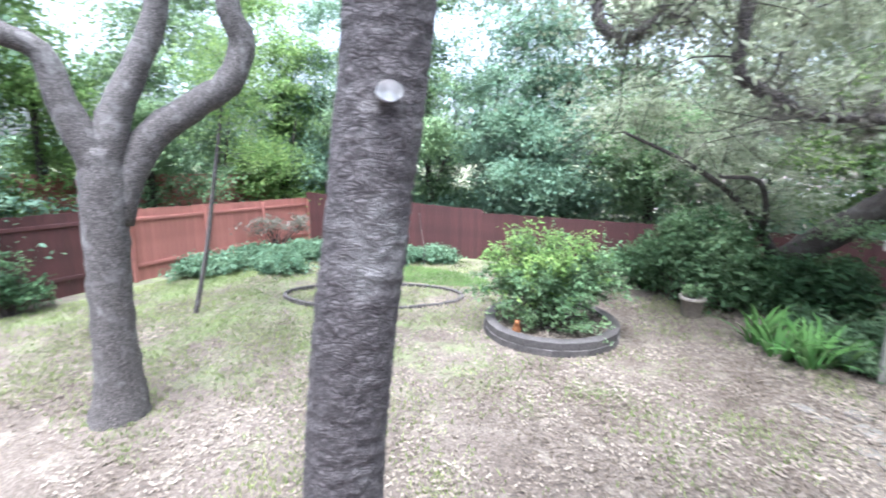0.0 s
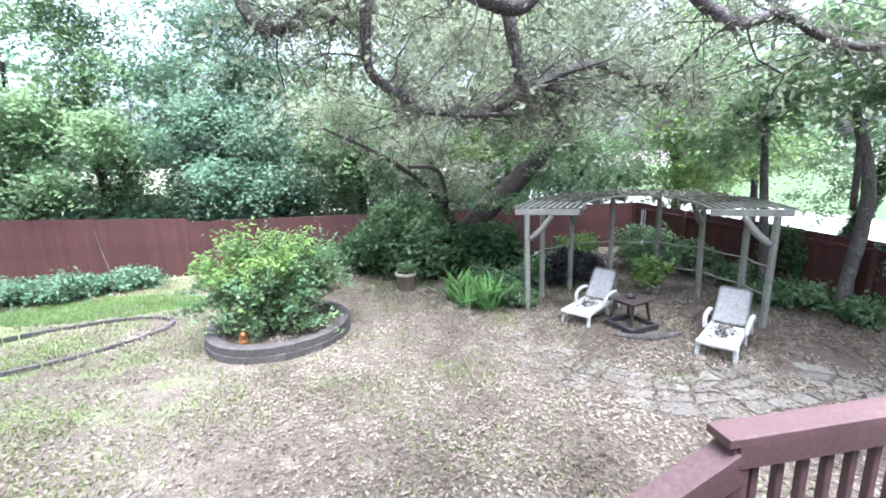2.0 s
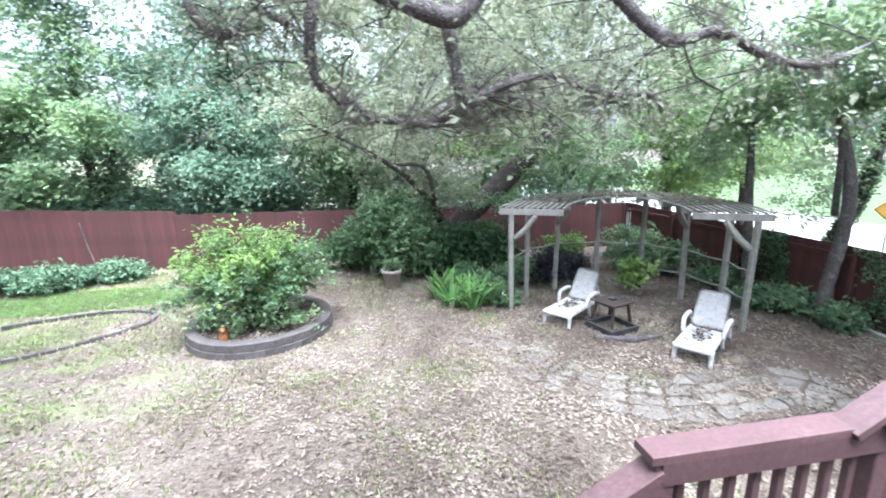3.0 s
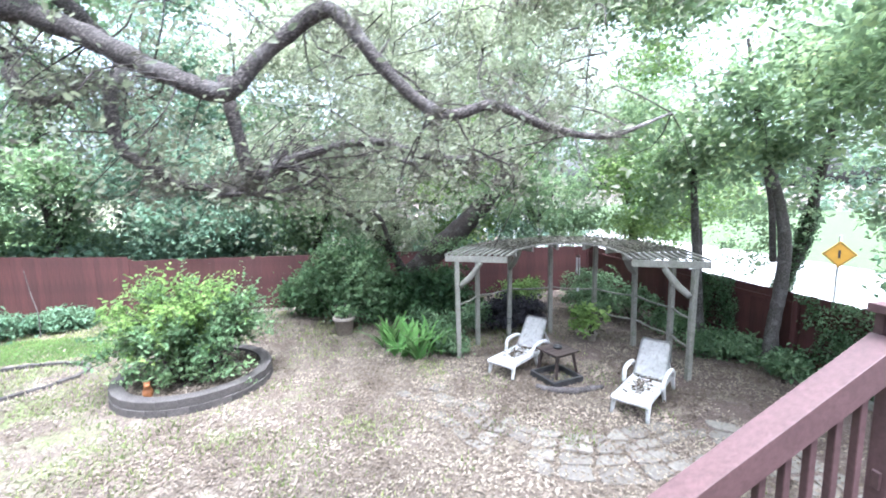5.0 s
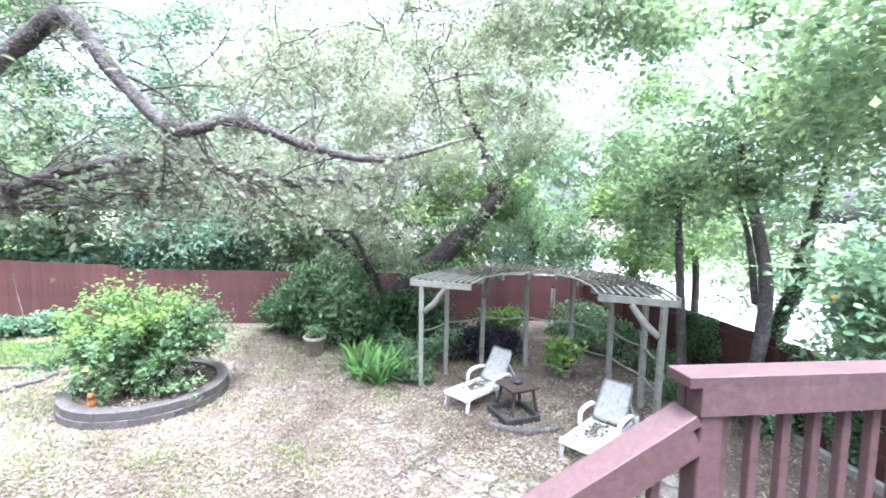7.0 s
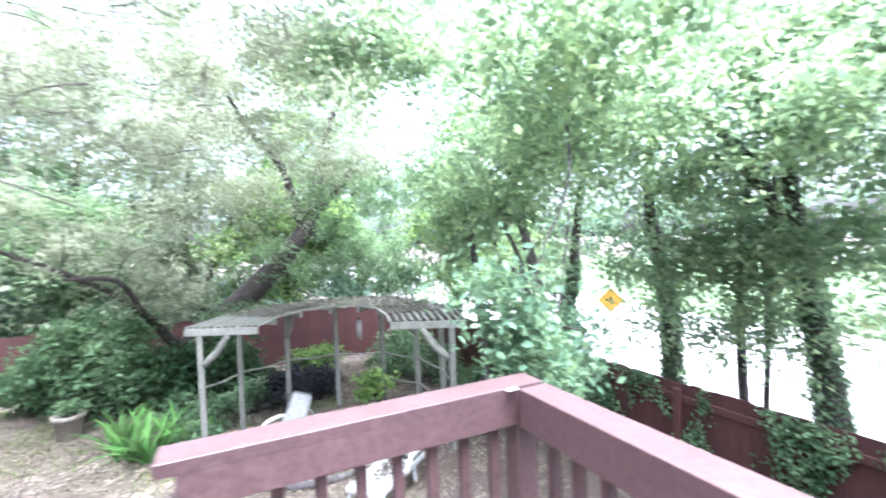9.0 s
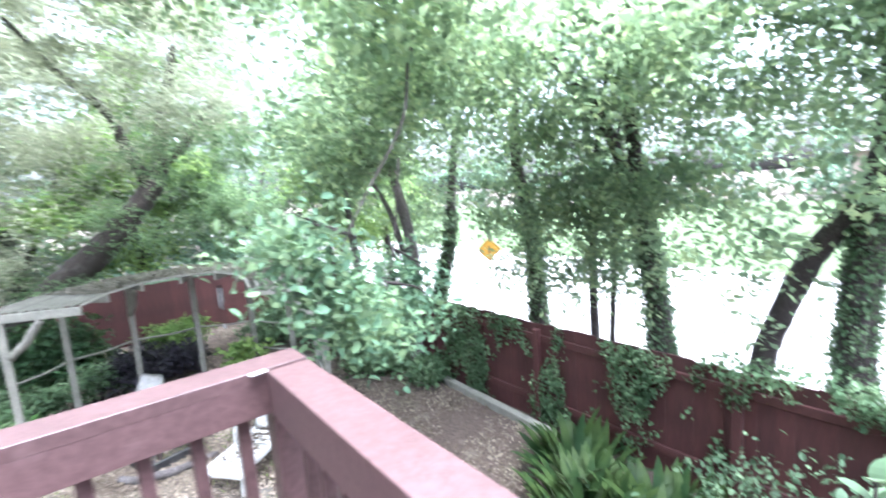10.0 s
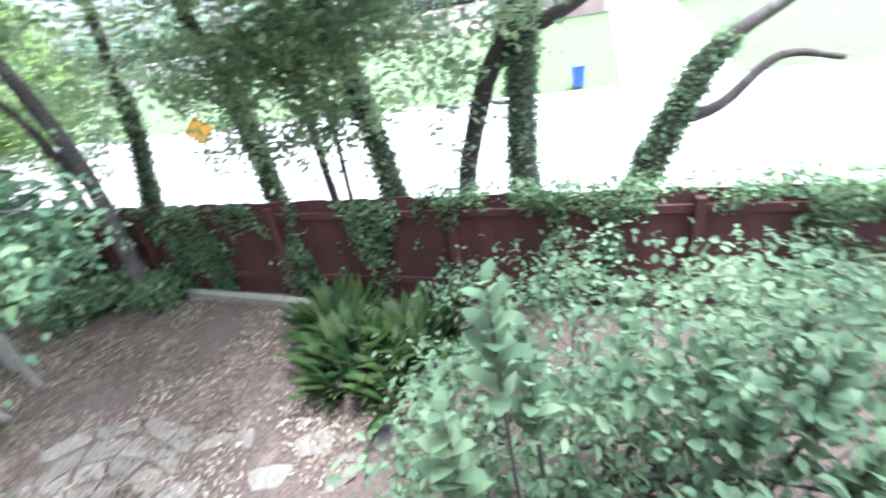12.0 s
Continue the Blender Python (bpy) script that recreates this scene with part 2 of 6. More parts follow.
def box_mesh(name, sx, sy, sz, material, bev=0.006, centre=(0, 0, 0)):
    bm = bmesh.new()
    bmesh.ops.create_cube(bm, size=1.0, matrix=Matrix.Translation(centre) @ Matrix.Diagonal((sx, sy, sz, 1)))
    if bev:
        bmesh.ops.bevel(bm, geom=bm.edges[:], offset=bev, segments=1, affect="EDGES")
    me = bpy.data.meshes.new(name)
    bm.to_mesh(me)
    bm.free()
    me.materials.append(material)
    return me


def beam_mesh(name, a, b, w, h, material, bev=0.005):
    """A bar of w by h from a to b, its h side as upright as it can be."""
    a, b = Vector(a), Vector(b)
    d = b - a
    me = box_mesh(name, w, h, d.length, material, bev)
    z = d.normalized()
    up = Vector((0, 0, 1)) if abs(z.z) < 0.95 else Vector((0, 1, 0))
    x = up.cross(z).normalized()
    y = z.cross(x)
    r = Matrix((x, y, z)).transposed().to_4x4()
    me.transform(Matrix.Translation((a + b) / 2) @ r)
    return me


def smooth_path(pts, step):
    """Catmull-Rom through rows of x, y, z, radius."""
    P = np.array(pts, float)
    P = np.vstack([2 * P[0] - P[1], P, 2 * P[-1] - P[-2]])
    out = []
    for i in range(1, len(P) - 2):
        k = max(2, int(np.linalg.norm(P[i + 1, :3] - P[i, :3]) / step))
        for u in np.linspace(0, 1, k, endpoint=False):
            p0, p1, p2, p3 = P[i - 1], P[i], P[i + 1], P[i + 2]
            out.append(0.5 * (2 * p1 + (p2 - p0) * u + (2 * p0 - 5 * p1 + 4 * p2 - p3) * u * u + (3 * p1 - p0 - 3 * p2 + p3) * u ** 3))
    out.append(P[-2])
    return np.array(out)


def tube(verts, faces, pts, seg=8, step=0.1, rough=0.12, freq=6.0, plates=0.0):
    """Adds a knobbly tapered limb through rows of x, y, z, radius to the lists."""
    S = smooth_path(pts, step)
    T = np.gradient(S[:, :3], axis=0)
    T /= np.linalg.norm(T, axis=1)[:, None] + 1e-9
    u = np.array((1.0, 0, 0)) if abs(T[0][0]) < 0.8 else np.array((0, 1.0, 0))
    base = len(verts)
    for k in range(len(S)):
        u = u - T[k] * u.dot(T[k])
        u /= np.linalg.norm(u)
        w = np.cross(T[k], u)
        for j in range(seg):
            a = 2 * math.pi * j / seg
            d = u * math.cos(a) + w * math.sin(a)
            p = S[k, :3] + d * S[k, 3]
            f = 1 + rough * noise.noise(Vector(p) * freq)
            if plates:
                q = Vector((p[0] * 31, p[1] * 31, p[2] * 44))
                f += plates * (max(-1.0, min(0.6, 3.2 * noise.noise(q))) + 0.5 * noise.noise(q * 2.3))
            verts.append(S[k, :3] + d * max(S[k, 3], 0.002) * f)
    n = len(S)
    for k in range(n - 1):
        for j in range(seg):
            a, b = base + k * seg + j, base + k * seg + (j + 1) % seg
            faces.append((a, b, b + seg, a + seg))
    faces.append(tuple(base + j for j in range(seg))[::-1])
    faces.append(tuple(base + (n - 1) * seg + j for j in range(seg)))


def limbs_mesh(name, limbs, material, seg=8, step=0.1, rough=0.12, plates=0.0, freq=6.0):
    v, f = [], []
    for L in limbs:
        tube(v, f, L, seg, step, rough, freq, plates)
    return mesh_from(name, v, f, material, True)


def leaf_quads(C, rng, size, up=0.6, aspect=0.5, droop=0.0, jitter=0.35):
    """Kite-shaped leaves at the points C."""
    k = len(C)
    nrm = rng.normal(size=(k, 3))
    nrm[:, 2] = np.abs(nrm[:, 2]) + up
    nrm /= np.linalg.norm(nrm, axis=1)[:, None]
    a = rng.normal(size=(k, 3))
    a[:, 2] -= droop
    a -= nrm * (a * nrm).sum(1)[:, None]
    a /= np.linalg.norm(a, axis=1)[:, None] + 1e-9
    b = np.cross(nrm, a)
    s = (size * (1 + jitter * rng.uniform(-1, 1, k)))[:, None]
    fold = nrm * s * rng.uniform(-0.1, 0.16, k)[:, None]
    V = np.empty((k, 4, 3))
    V[:, 0] = C - a * s * 0.5
    V[:, 1] = C - a * s * 0.04 + b * s * aspect * 0.5 + fold
    V[:, 2] = C + a * s * 0.5
    V[:, 3] = C - a * s * 0.04 - b * s * aspect * 0.5 + fold
    return V


def oval_mesh(name, C, rng, size, material, up=0.5, aspect=0.5, droop=0.0):
    """Oval leaves folded along the midrib, two quads each, at the points C."""
    k = len(C)
    nrm = rng.normal(size=(k, 3))
    nrm[:, 2] = np.abs(nrm[:, 2]) + up
    nrm /= np.linalg.norm(nrm, axis=1)[:, None]
    a = rng.normal(size=(k, 3))
    a[:, 2] -= droop
    a -= nrm * (a * nrm).sum(1)[:, None]
    a /= np.linalg.norm(a, axis=1)[:, None] + 1e-9
    b = np.cross(nrm, a)
    s = (size * rng.uniform(0.6, 1.35, k))[:, None]
    w = s * aspect * 0.5 * rng.uniform(0.8, 1.2, k)[:, None]
    fold = nrm * w * rng.uniform(0.1, 0.5, k)[:, None]
    bend = nrm * s * rng.uniform(-0.15, 0.05, k)[:, None]
    V = np.empty((k, 6, 3))
    V[:, 0] = C - a * s * 0.5
    V[:, 1] = C - a * s * 0.2 + b * w + fold
    V[:, 2] = C + a * s * 0.2 + b * w * 0.85 + fold
    V[:, 3] = C + a * s * 0.52 + bend
    V[:, 4] = C + a * s * 0.2 - b * w * 0.85 + fold
    V[:, 5] = C - a * s * 0.2 - b * w + fold
    me = bpy.data.meshes.new(name)
    me.vertices.add(k * 6)
    me.vertices.foreach_set("co", np.ascontiguousarray(V, dtype=np.float32).ravel())
    idx = (np.arange(k)[:, None] * 6 + np.array((0, 3, 2, 1, 0, 5, 4, 3))).astype(np.int32).ravel()
    me.loops.add(k * 8)
    me.loops.foreach_set("vertex_index", idx)
    me.polygons.add(k * 2)
    me.polygons.foreach_set("loop_start", np.arange(0, k * 8, 4, dtype=np.int32))
    me.polygons.foreach_set("loop_total", np.full(k * 2, 4, dtype=np.int32))
    me.update(calc_edges=True)
    me.materials.append(material)
    return me


def clumps(rng, blobs, n, clump_n=26, spread=0.22, shell=0.55, flat=0.7):
    """Points in small sprays, which stand mostly in the outer part of the blobs (x, y, z, rx, ry, rz)."""
    B = np.array(blobs, float)
    vol = (B[:, 3] * B[:, 4] * B[:, 5]) ** (2 / 3)
    m = max(1, n // clump_n)
    pick = rng.choice(len(B), m, p=vol / vol.sum())
    d = rng.normal(size=(m, 3))
    d /= np.linalg.norm(d, axis=1)[:, None]
    r = (shell + (1 - shell) * rng.uniform(0, 1, m)) * rng.uniform(0.55, 1.3, m)
    c = B[pick, :3] + d * r[:, None] * B[pick, 3:6]
    # each spray is a thin pad that tilts outwards
    pad = rng.normal(size=(m, 3)) * 0.42 + d * 0.45 + np.array((0, 0, 1.0))
    pad /= np.linalg.norm(pad, axis=1)[:, None]
    off = rng.normal(size=(m, clump_n, 3)) * spread * rng.uniform(0.7, 1.35, m)[:, None, None]
    off -= pad[:, None, :] * (off * pad[:, None, :]).sum(2)[:, :, None] * (1 - 0.45 * flat)
    return (c[:, None, :] + off).reshape(-1, 3), c


def crown_mesh(name, blobs, n, size, material, seed, **kw):
    rng = np.random.default_rng(seed)
    lk = {k: kw.pop(k) for k in ("up", "aspect", "droop") if k in kw}
    zmin, oval = kw.pop("zmin", None), kw.pop("oval", False)
    P, c = clumps(rng, blobs, n, **kw)
    if zmin is not None:
        P = P[P[:, 2] > zmin]
    if oval:
        return oval_mesh(name, P, rng, size, material, **lk)
    return quads_mesh(name, leaf_quads(P, rng, size, **lk), material)


def twigs_mesh(name, rng, starts, ends, r0, material):
    """Thin bent twigs from starts to ends, one mesh."""
    v, f = [], []
    for s, e in zip(starts, ends):
        if np.linalg.norm(e - s) > 1.3:
            continue
        k = np.linalg.norm(e - s)
        mid = (s + e) / 2 + rng.normal(size=3) * k * 0.16 + np.array((0, 0, 0.14 * k))
        tube(v, f, [(*s, r0), (*mid, r0 * 0.7), (*e, r0 * 0.3)], 4, 0.25, 0)
    return mesh_from(name, v, f, material, True)


# ---- ground ----
def ground_material():
    m, n, l, b = mat("yard_ground", 0.95)
    tc = n.new("ShaderNodeTexCoord")
    sep = n.new("ShaderNodeSeparateXYZ")
    l.new(tc.outputs["Object"], sep.inputs[0])
    fine = noise_node(n, l, 26, 8, 0.75)
    mid = noise_node(n, l, 1.1, 5, 0.65)
    mid2 = noise_node(n, l, 0.55, 4, 0.6)
    dirt = ramp(n, [(0.32, (0.042, 0.034, 0.028)), (0.5, (0.112, 0.09, 0.071)), (0.7, (0.23, 0.194, 0.158))])
    l.new(fine.outputs[0], dirt.inputs[0])
    grass = ramp(n, [(0.3, (0.065, 0.09, 0.028)), (0.7, (0.175, 0.21, 0.085))])
    l.new(fine.outputs[0], grass.inputs[0])
    # lawn towards -x, bare litter towards +x
    gx = n.new("ShaderNodeMapRange")
    gx.inputs[1].default_value, gx.inputs[2].default_value, gx.inputs[3].default_value, gx.inputs[4].default_value = -5.5, 2.0, 0.1, -0.14
    l.new(sep.outputs[0], gx.inputs[0])
    add = n.new("ShaderNodeMath")
    l.new(mid.outputs[0], add.inputs[0])
    l.new(gx.outputs[0], add.inputs[1])
    gy = n.new("ShaderNodeMapRange")
    gy.inputs[1].default_value, gy.inputs[2].default_value, gy.inputs[3].default_value, gy.inputs[4].default_value = 2.5, 5.5, -0.2, 0.0
    l.new(sep.outputs[1], gy.inputs[0])
    both = n.new("ShaderNodeMath")
    l.new(add.outputs[0], both.inputs[0])
    l.new(gy.outputs[0], both.inputs[1])
    gr = ramp(n, [(0.5, (0, 0, 0)), (0.68, (0.85, 0.85, 0.85))])
    l.new(both.outputs[0], gr.inputs[0])
    dk = ramp(n, [(0.35, (0.62, 0.58, 0.56)), (0.6, (1, 1, 1))])
    l.new(mid2.outputs[0], dk.inputs[0])
    base = mix(n, l, 1.0, dirt.outputs[0], dk.outputs[0], "MULTIPLY")
    # bare dark brown soil in blotches towards the east fence
    ex = n.new("ShaderNodeMapRange")
    ex.inputs[1].default_value, ex.inputs[2].default_value, ex.inputs[3].default_value, ex.inputs[4].default_value = 4.2, 6.8, -0.22, 0.17
    l.new(sep.outputs[0], ex.inputs[0])
    sn = noise_node(n, l, 1.5, 6, 0.7)
    sa = n.new("ShaderNodeMath")
    l.new(sn.outputs[0], sa.inputs[0])
    l.new(ex.outputs[0], sa.inputs[1])
    sr = ramp(n, [(0.42, (0, 0, 0)), (0.56, (0.85, 0.85, 0.85))])
    l.new(sa.outputs[0], sr.inputs[0])
    soil = ramp(n, [(0.3, (0.03, 0.02, 0.017)), (0.7, (0.12, 0.088, 0.075))])
    l.new(fine.outputs[0], soil.inputs[0])
    base = mix(n, l, sr.outputs[0], base, soil.outputs[0])
    # pale trodden dust in uneven patches
    dn = noise_node(n, l, 1.9, 6, 0.72)
    dr = ramp(n, [(0.53, (0, 0, 0)), (0.68, (0.7, 0.7, 0.7))])
    l.new(dn.outputs[0], dr.inputs[0])
    dust = ramp(n, [(0.3, (0.12, 0.098, 0.077)), (0.7, (0.29, 0.248, 0.2))])
    l.new(fine.outputs[0], dust.inputs[0])
    base = mix(n, l, dr.outputs[0], base, dust.outputs[0])
    l.new(mix(n, l, gr.outputs[0], base, grass.outputs[0]), b.inputs["Base Color"])
    bump(n, l, b, fine.outputs[0], 0.8, 0.03)
    return m


def ground_z(x, y):
    return 0.05 * noise.noise(Vector((x * 0.35, y * 0.35, 0))) + 0.015 * noise.noise(Vector((x * 1.7, y * 1.7, 3)))


def build_ground():
    xs = np.concatenate([[-900, -300, -90, -40, -22], np.arange(-16, 10.01, 0.25), [11, 12.2, 16, 30, 60, 140, 400, 900]])
    ys = np.concatenate([[-900, -300, -80, -30, -12], np.arange(-6, 15.01, 0.25), [18, 24, 40, 90, 300, 900]])
    verts = []
    for y in ys:
        for x in xs:
            inside = -16 <= x <= 10 and -6 <= y <= 15
            far = max(0.0, min(1.0, (x - 9.4) / 2.5))
            verts.append((x, y, (ground_z(x, y) if inside else 0.0) - 0.35 * far))
    nx = len(xs)
    faces = [(j * nx + i, j * nx + i + 1, (j + 1) * nx + i + 1, (j + 1) * nx + i) for j in range(len(ys) - 1) for i in range(nx - 1)]
    tagged(new("ground", mesh_from("ground", verts, faces, ground_material(), True)), "bare earth yard with leaf litter and thin patchy grass", "ground", kind="structure")


build_ground()


# ---- fences ----
def fence(name, a, b, top_a, top_b, material, label, seed, plank=0.142, posts=True, face=1.0):
    """A board fence from a to b (x, y); planks, posts, two rails on the yard side (face)."""
    rng = random.Random(seed)
    a, b = Vector((*a, 0)), Vector((*b, 0))
    d = (b - a)
    L = d.length
    d.normalize()
    side = Vector((-d.y, d.x, 0)) * face
    ang = math.degrees(math.atan2(d.y, d.x))
    e = thing(name, label, "fence", kind="structure")
    n = int(L / plank)
    protos = []
    for k in range(4):
        h = 1.0
        bm = bmesh.new()
        bmesh.ops.create_cube(bm, size=1.0, matrix=Matrix.Translation((0, 0, 0.5)) @ Matrix.Diagonal((plank + 0.003, 0.018, h, 1)))
        me = bpy.data.meshes.new("plank")
        bm.to_mesh(me)
        bm.free()
        me.materials.append(material)
        protos.append(me)
    for k in range(n):
        u = (k + 0.5) / n
        p = a + d * (L * u)
        h = top_a + (top_b - top_a) * u + rng.uniform(-0.012, 0.012) + 0.05
        o = part("plank", protos[k % 4], e)
        o.matrix_basis = Matrix.Translation((p.x + side.x * 0.005 * (k % 2), p.y + side.y * 0.005 * (k % 2), -0.05)) @ pose(0, 0, 0, 0, 0, ang) @ Matrix.Diagonal((1, 1, h, 1))
    m = max(1, round(L / 2.4))
    for k in range(m + 1 if posts else 0):
        u = k / m
        p = a + d * (L * u) + side * 0.08
        h = top_a + (top_b - top_a) * u - 0.06
        part("post", box_mesh("post", 0.09, 0.09, h + 0.1, material, 0.006, (0, 0, (h + 0.1) / 2 - 0.1)), e, "", Matrix.Translation(p) @ pose(0, 0, 0, 0, 0, ang))
    for f in (0.22, 0.86):
        pa, pb = a + side * 0.03, b + side * 0.03
        pa.z, pb.z = top_a * f, top_b * f
        part("rail", beam_mesh("rail", pa, pb, 0.038, 0.09, material), e)
    return e


FENCE_LABEL = "dark red-brown painted board fence with upright planks"
fence("fence_west", (-12.7, -4.0), (-12.7, 6.7), 2.1, 2.03, M_FENCE, FENCE_LABEL, 1, face=-1)
fence("fence_west_faded", (-12.62, 6.7), (-12.62, 13.5), 2.0, 1.85, M_FENCE_LIGHT, "faded pinkish-red board fence, coloured as brightly lit, with a level top rail", 2, face=-1)
fence("fence_north_west", (-12.6, 13.5), (-5.0, 13.5), 2.08, 1.72, M_FENCE, FENCE_LABEL, 3, face=1)
fence("fence_north", (-5.0, 13.52), (9.2, 13.4), 1.62, 1.45, M_FENCE, FENCE_LABEL, 4, face=1)
fence("fence_east", (9.2, 13.4), (9.2, -6.0), 1.45, 1.42, M_FENCE, FENCE_LABEL + ", overgrown with ivy", 5, face=-1)
fence("neighbour_fence", (-15.5, 4.0), (-15.5, 15.0), 2.95, 2.75, M_FENCE_LIGHT, "taller rust-red board fence of the next yard", 6, posts=False, face=-1)


# ---- deck railing ----
def railing(name, a, b, za, zb, label, posts=(), ext_a=0.0, ext_b=0.0, rail_h=0.92, base_z=None):
    """A painted railing from a to b (x, y): cap board, fascia under it, square balusters, bottom rail, posts."""
    e = thing(name, label, "railing", kind="structure")
    A, B = Vector((*a, za)), Vector((*b, zb))
    d = B - A
    flat = Vector((d.x, d.y, 0))
    n2 = Vector((-flat.y, flat.x, 0)).normalized()
    du = d.normalized()
    lift = Vector((0, 0, 1))
    part("cap", beam_mesh("cap", A - du * ext_a - lift * 0.02, B + du * ext_b - lift * 0.02, 0.128, 0.04, M_STAIN, 0.002), e, "", Matrix.Translation(n2 * 0.008))
    for s in (-1, 1):
        off = n2 * (0.0445 * s + 0.008) - lift * 0.091
        part("fascia", beam_mesh("fascia", A + off, B + off, 0.038, 0.106, M_STAIN, 0.001), e)
    off = lift * (rail_h - 0.1)
    part("bottom_rail", beam_mesh("bottom_rail", A - off, B - off, 0.04, 0.09, M_STAIN, 0.005), e)
    k = max(1, round(flat.length / 0.125))
    me = box_mesh("baluster", 0.036, 0.036, rail_h - 0.2, M_STAIN, 0.003, (0, 0, -(rail_h - 0.2) / 2))
    ang = math.degrees(math.atan2(flat.y, flat.x))
    for i in range(1, k):
        p = A + d * (i / k) - lift * 0.1
        part("baluster", me, e, "", Matrix.Translation(p) @ pose(0, 0, 0, 0, 0, ang))
    for u in posts:
        p = A + d * u
        h = p.z - 0.042
        part("post", box_mesh("post", 0.092, 0.092, h + 0.05, M_STAIN, 0.006, (0, 0, (h + 0.05) / 2 - 0.05)), e, "", Matrix.Translation((p.x, p.y, 0)) @ pose(0, 0, 0, 0, 0, ang))
    return e


DECK_Z, CAP_Z, LOW_Z = 1.92, 2.86, 2.05
railing("deck_railing", (3.80, 1.335), (4.955, 1.335), CAP_Z, CAP_Z, "red-brown stained wooden deck railing with a wide cap board", posts=(0.045, 1.0), ext_a=0.05, ext_b=0.073)
railing("deck_railing_side", (4.955, 1.26), (4.955, -2.2), CAP_Z - 0.002, CAP_Z - 0.002, "red-brown stained deck railing running back to the house", posts=(0.35, 0.7, 1.0))
railing("stair_railing", (2.80, 1.345), (3.80, 1.338), 2.135, 2.722, "sloping red-brown stair railing between landing and deck", posts=(), ext_a=0.19)
railing("landing_railing", (1.72, 1.37), (2.86, 1.37), LOW_Z, LOW_Z, "red-brown stained wooden landing railing with square balusters", posts=(0.02, 1.0), ext_a=0.05)
railing("lower_stair_railing", (0.45, 1.362), (1.73, 1.362), 1.255, 1.985, "red-brown stair railing going down to the yard", posts=(0.0,))


def deck_floor():
    e = thing("deck", "red-brown stained plank deck on posts", "deck", kind="structure")
    long_board = box_mesh("deck_board", 5.9, 0.135, 0.035, M_STAIN, 0.004)
    short_board = box_mesh("deck_board", 1.1, 0.135, 0.035, M_STAIN, 0.004)
    for i in range(25):
        y = 1.2 - 0.141 * i
        part("deck_board", short_board if y > 0.5 else long_board, e, "", pose(4.38 if y > 0.5 else 1.98, y, DECK_Z - 0.018))
    for x in (-0.9, 2.0, 4.8):
        for yy in (0.4, -2.1):
            part("post", box_mesh("post", 0.09, 0.09, DECK_Z - 0.04, M_STAIN, 0.005, (0, 0, (DECK_Z - 0.04) / 2)), e, "", pose(x, yy, -0.0))


deck_floor()


# ---- trees ----
def near_oak():
    e = thing("oak_tree", "rough-barked live oak with limbs drooping over the deck", "tree", (-0.62, 0.95, 0))
    o = Vector((-0.62, 0.95, 0))
    m = Matrix.Translation(-o)
    me = limbs_mesh("trunk", [NEAR_TRUNK], M_BARK, 96, 0.012, 0.05, 0.03, 4.0)
    part("trunk", me, e, "", m)
    for i, L in enumerate(NEAR_LIMBS):
        part("limb", limbs_mesh("limb", [L], M_LIMB_LIT, 12, 0.03, 0.3, 0.0, 11.0), e, "", m)
    return e


NEAR_TRUNK = [(-0.93, 0.85, -0.1, 0.2), (-0.86, 0.86, 0.8, 0.135), (-0.75, 0.89, 2.0, 0.122), (-0.7, 0.91, 2.6, 0.118), (-0.64, 0.94, 3.07, 0.114), (-0.6, 0.97, 3.45, 0.116), (-0.56, 0.99, 3.9, 0.12), (-0.54, 1.02, 4.4, 0.11), (-0.6, 1.1, 5.2, 0.08), (-0.8, 1.2, 6.5, 0.05)]
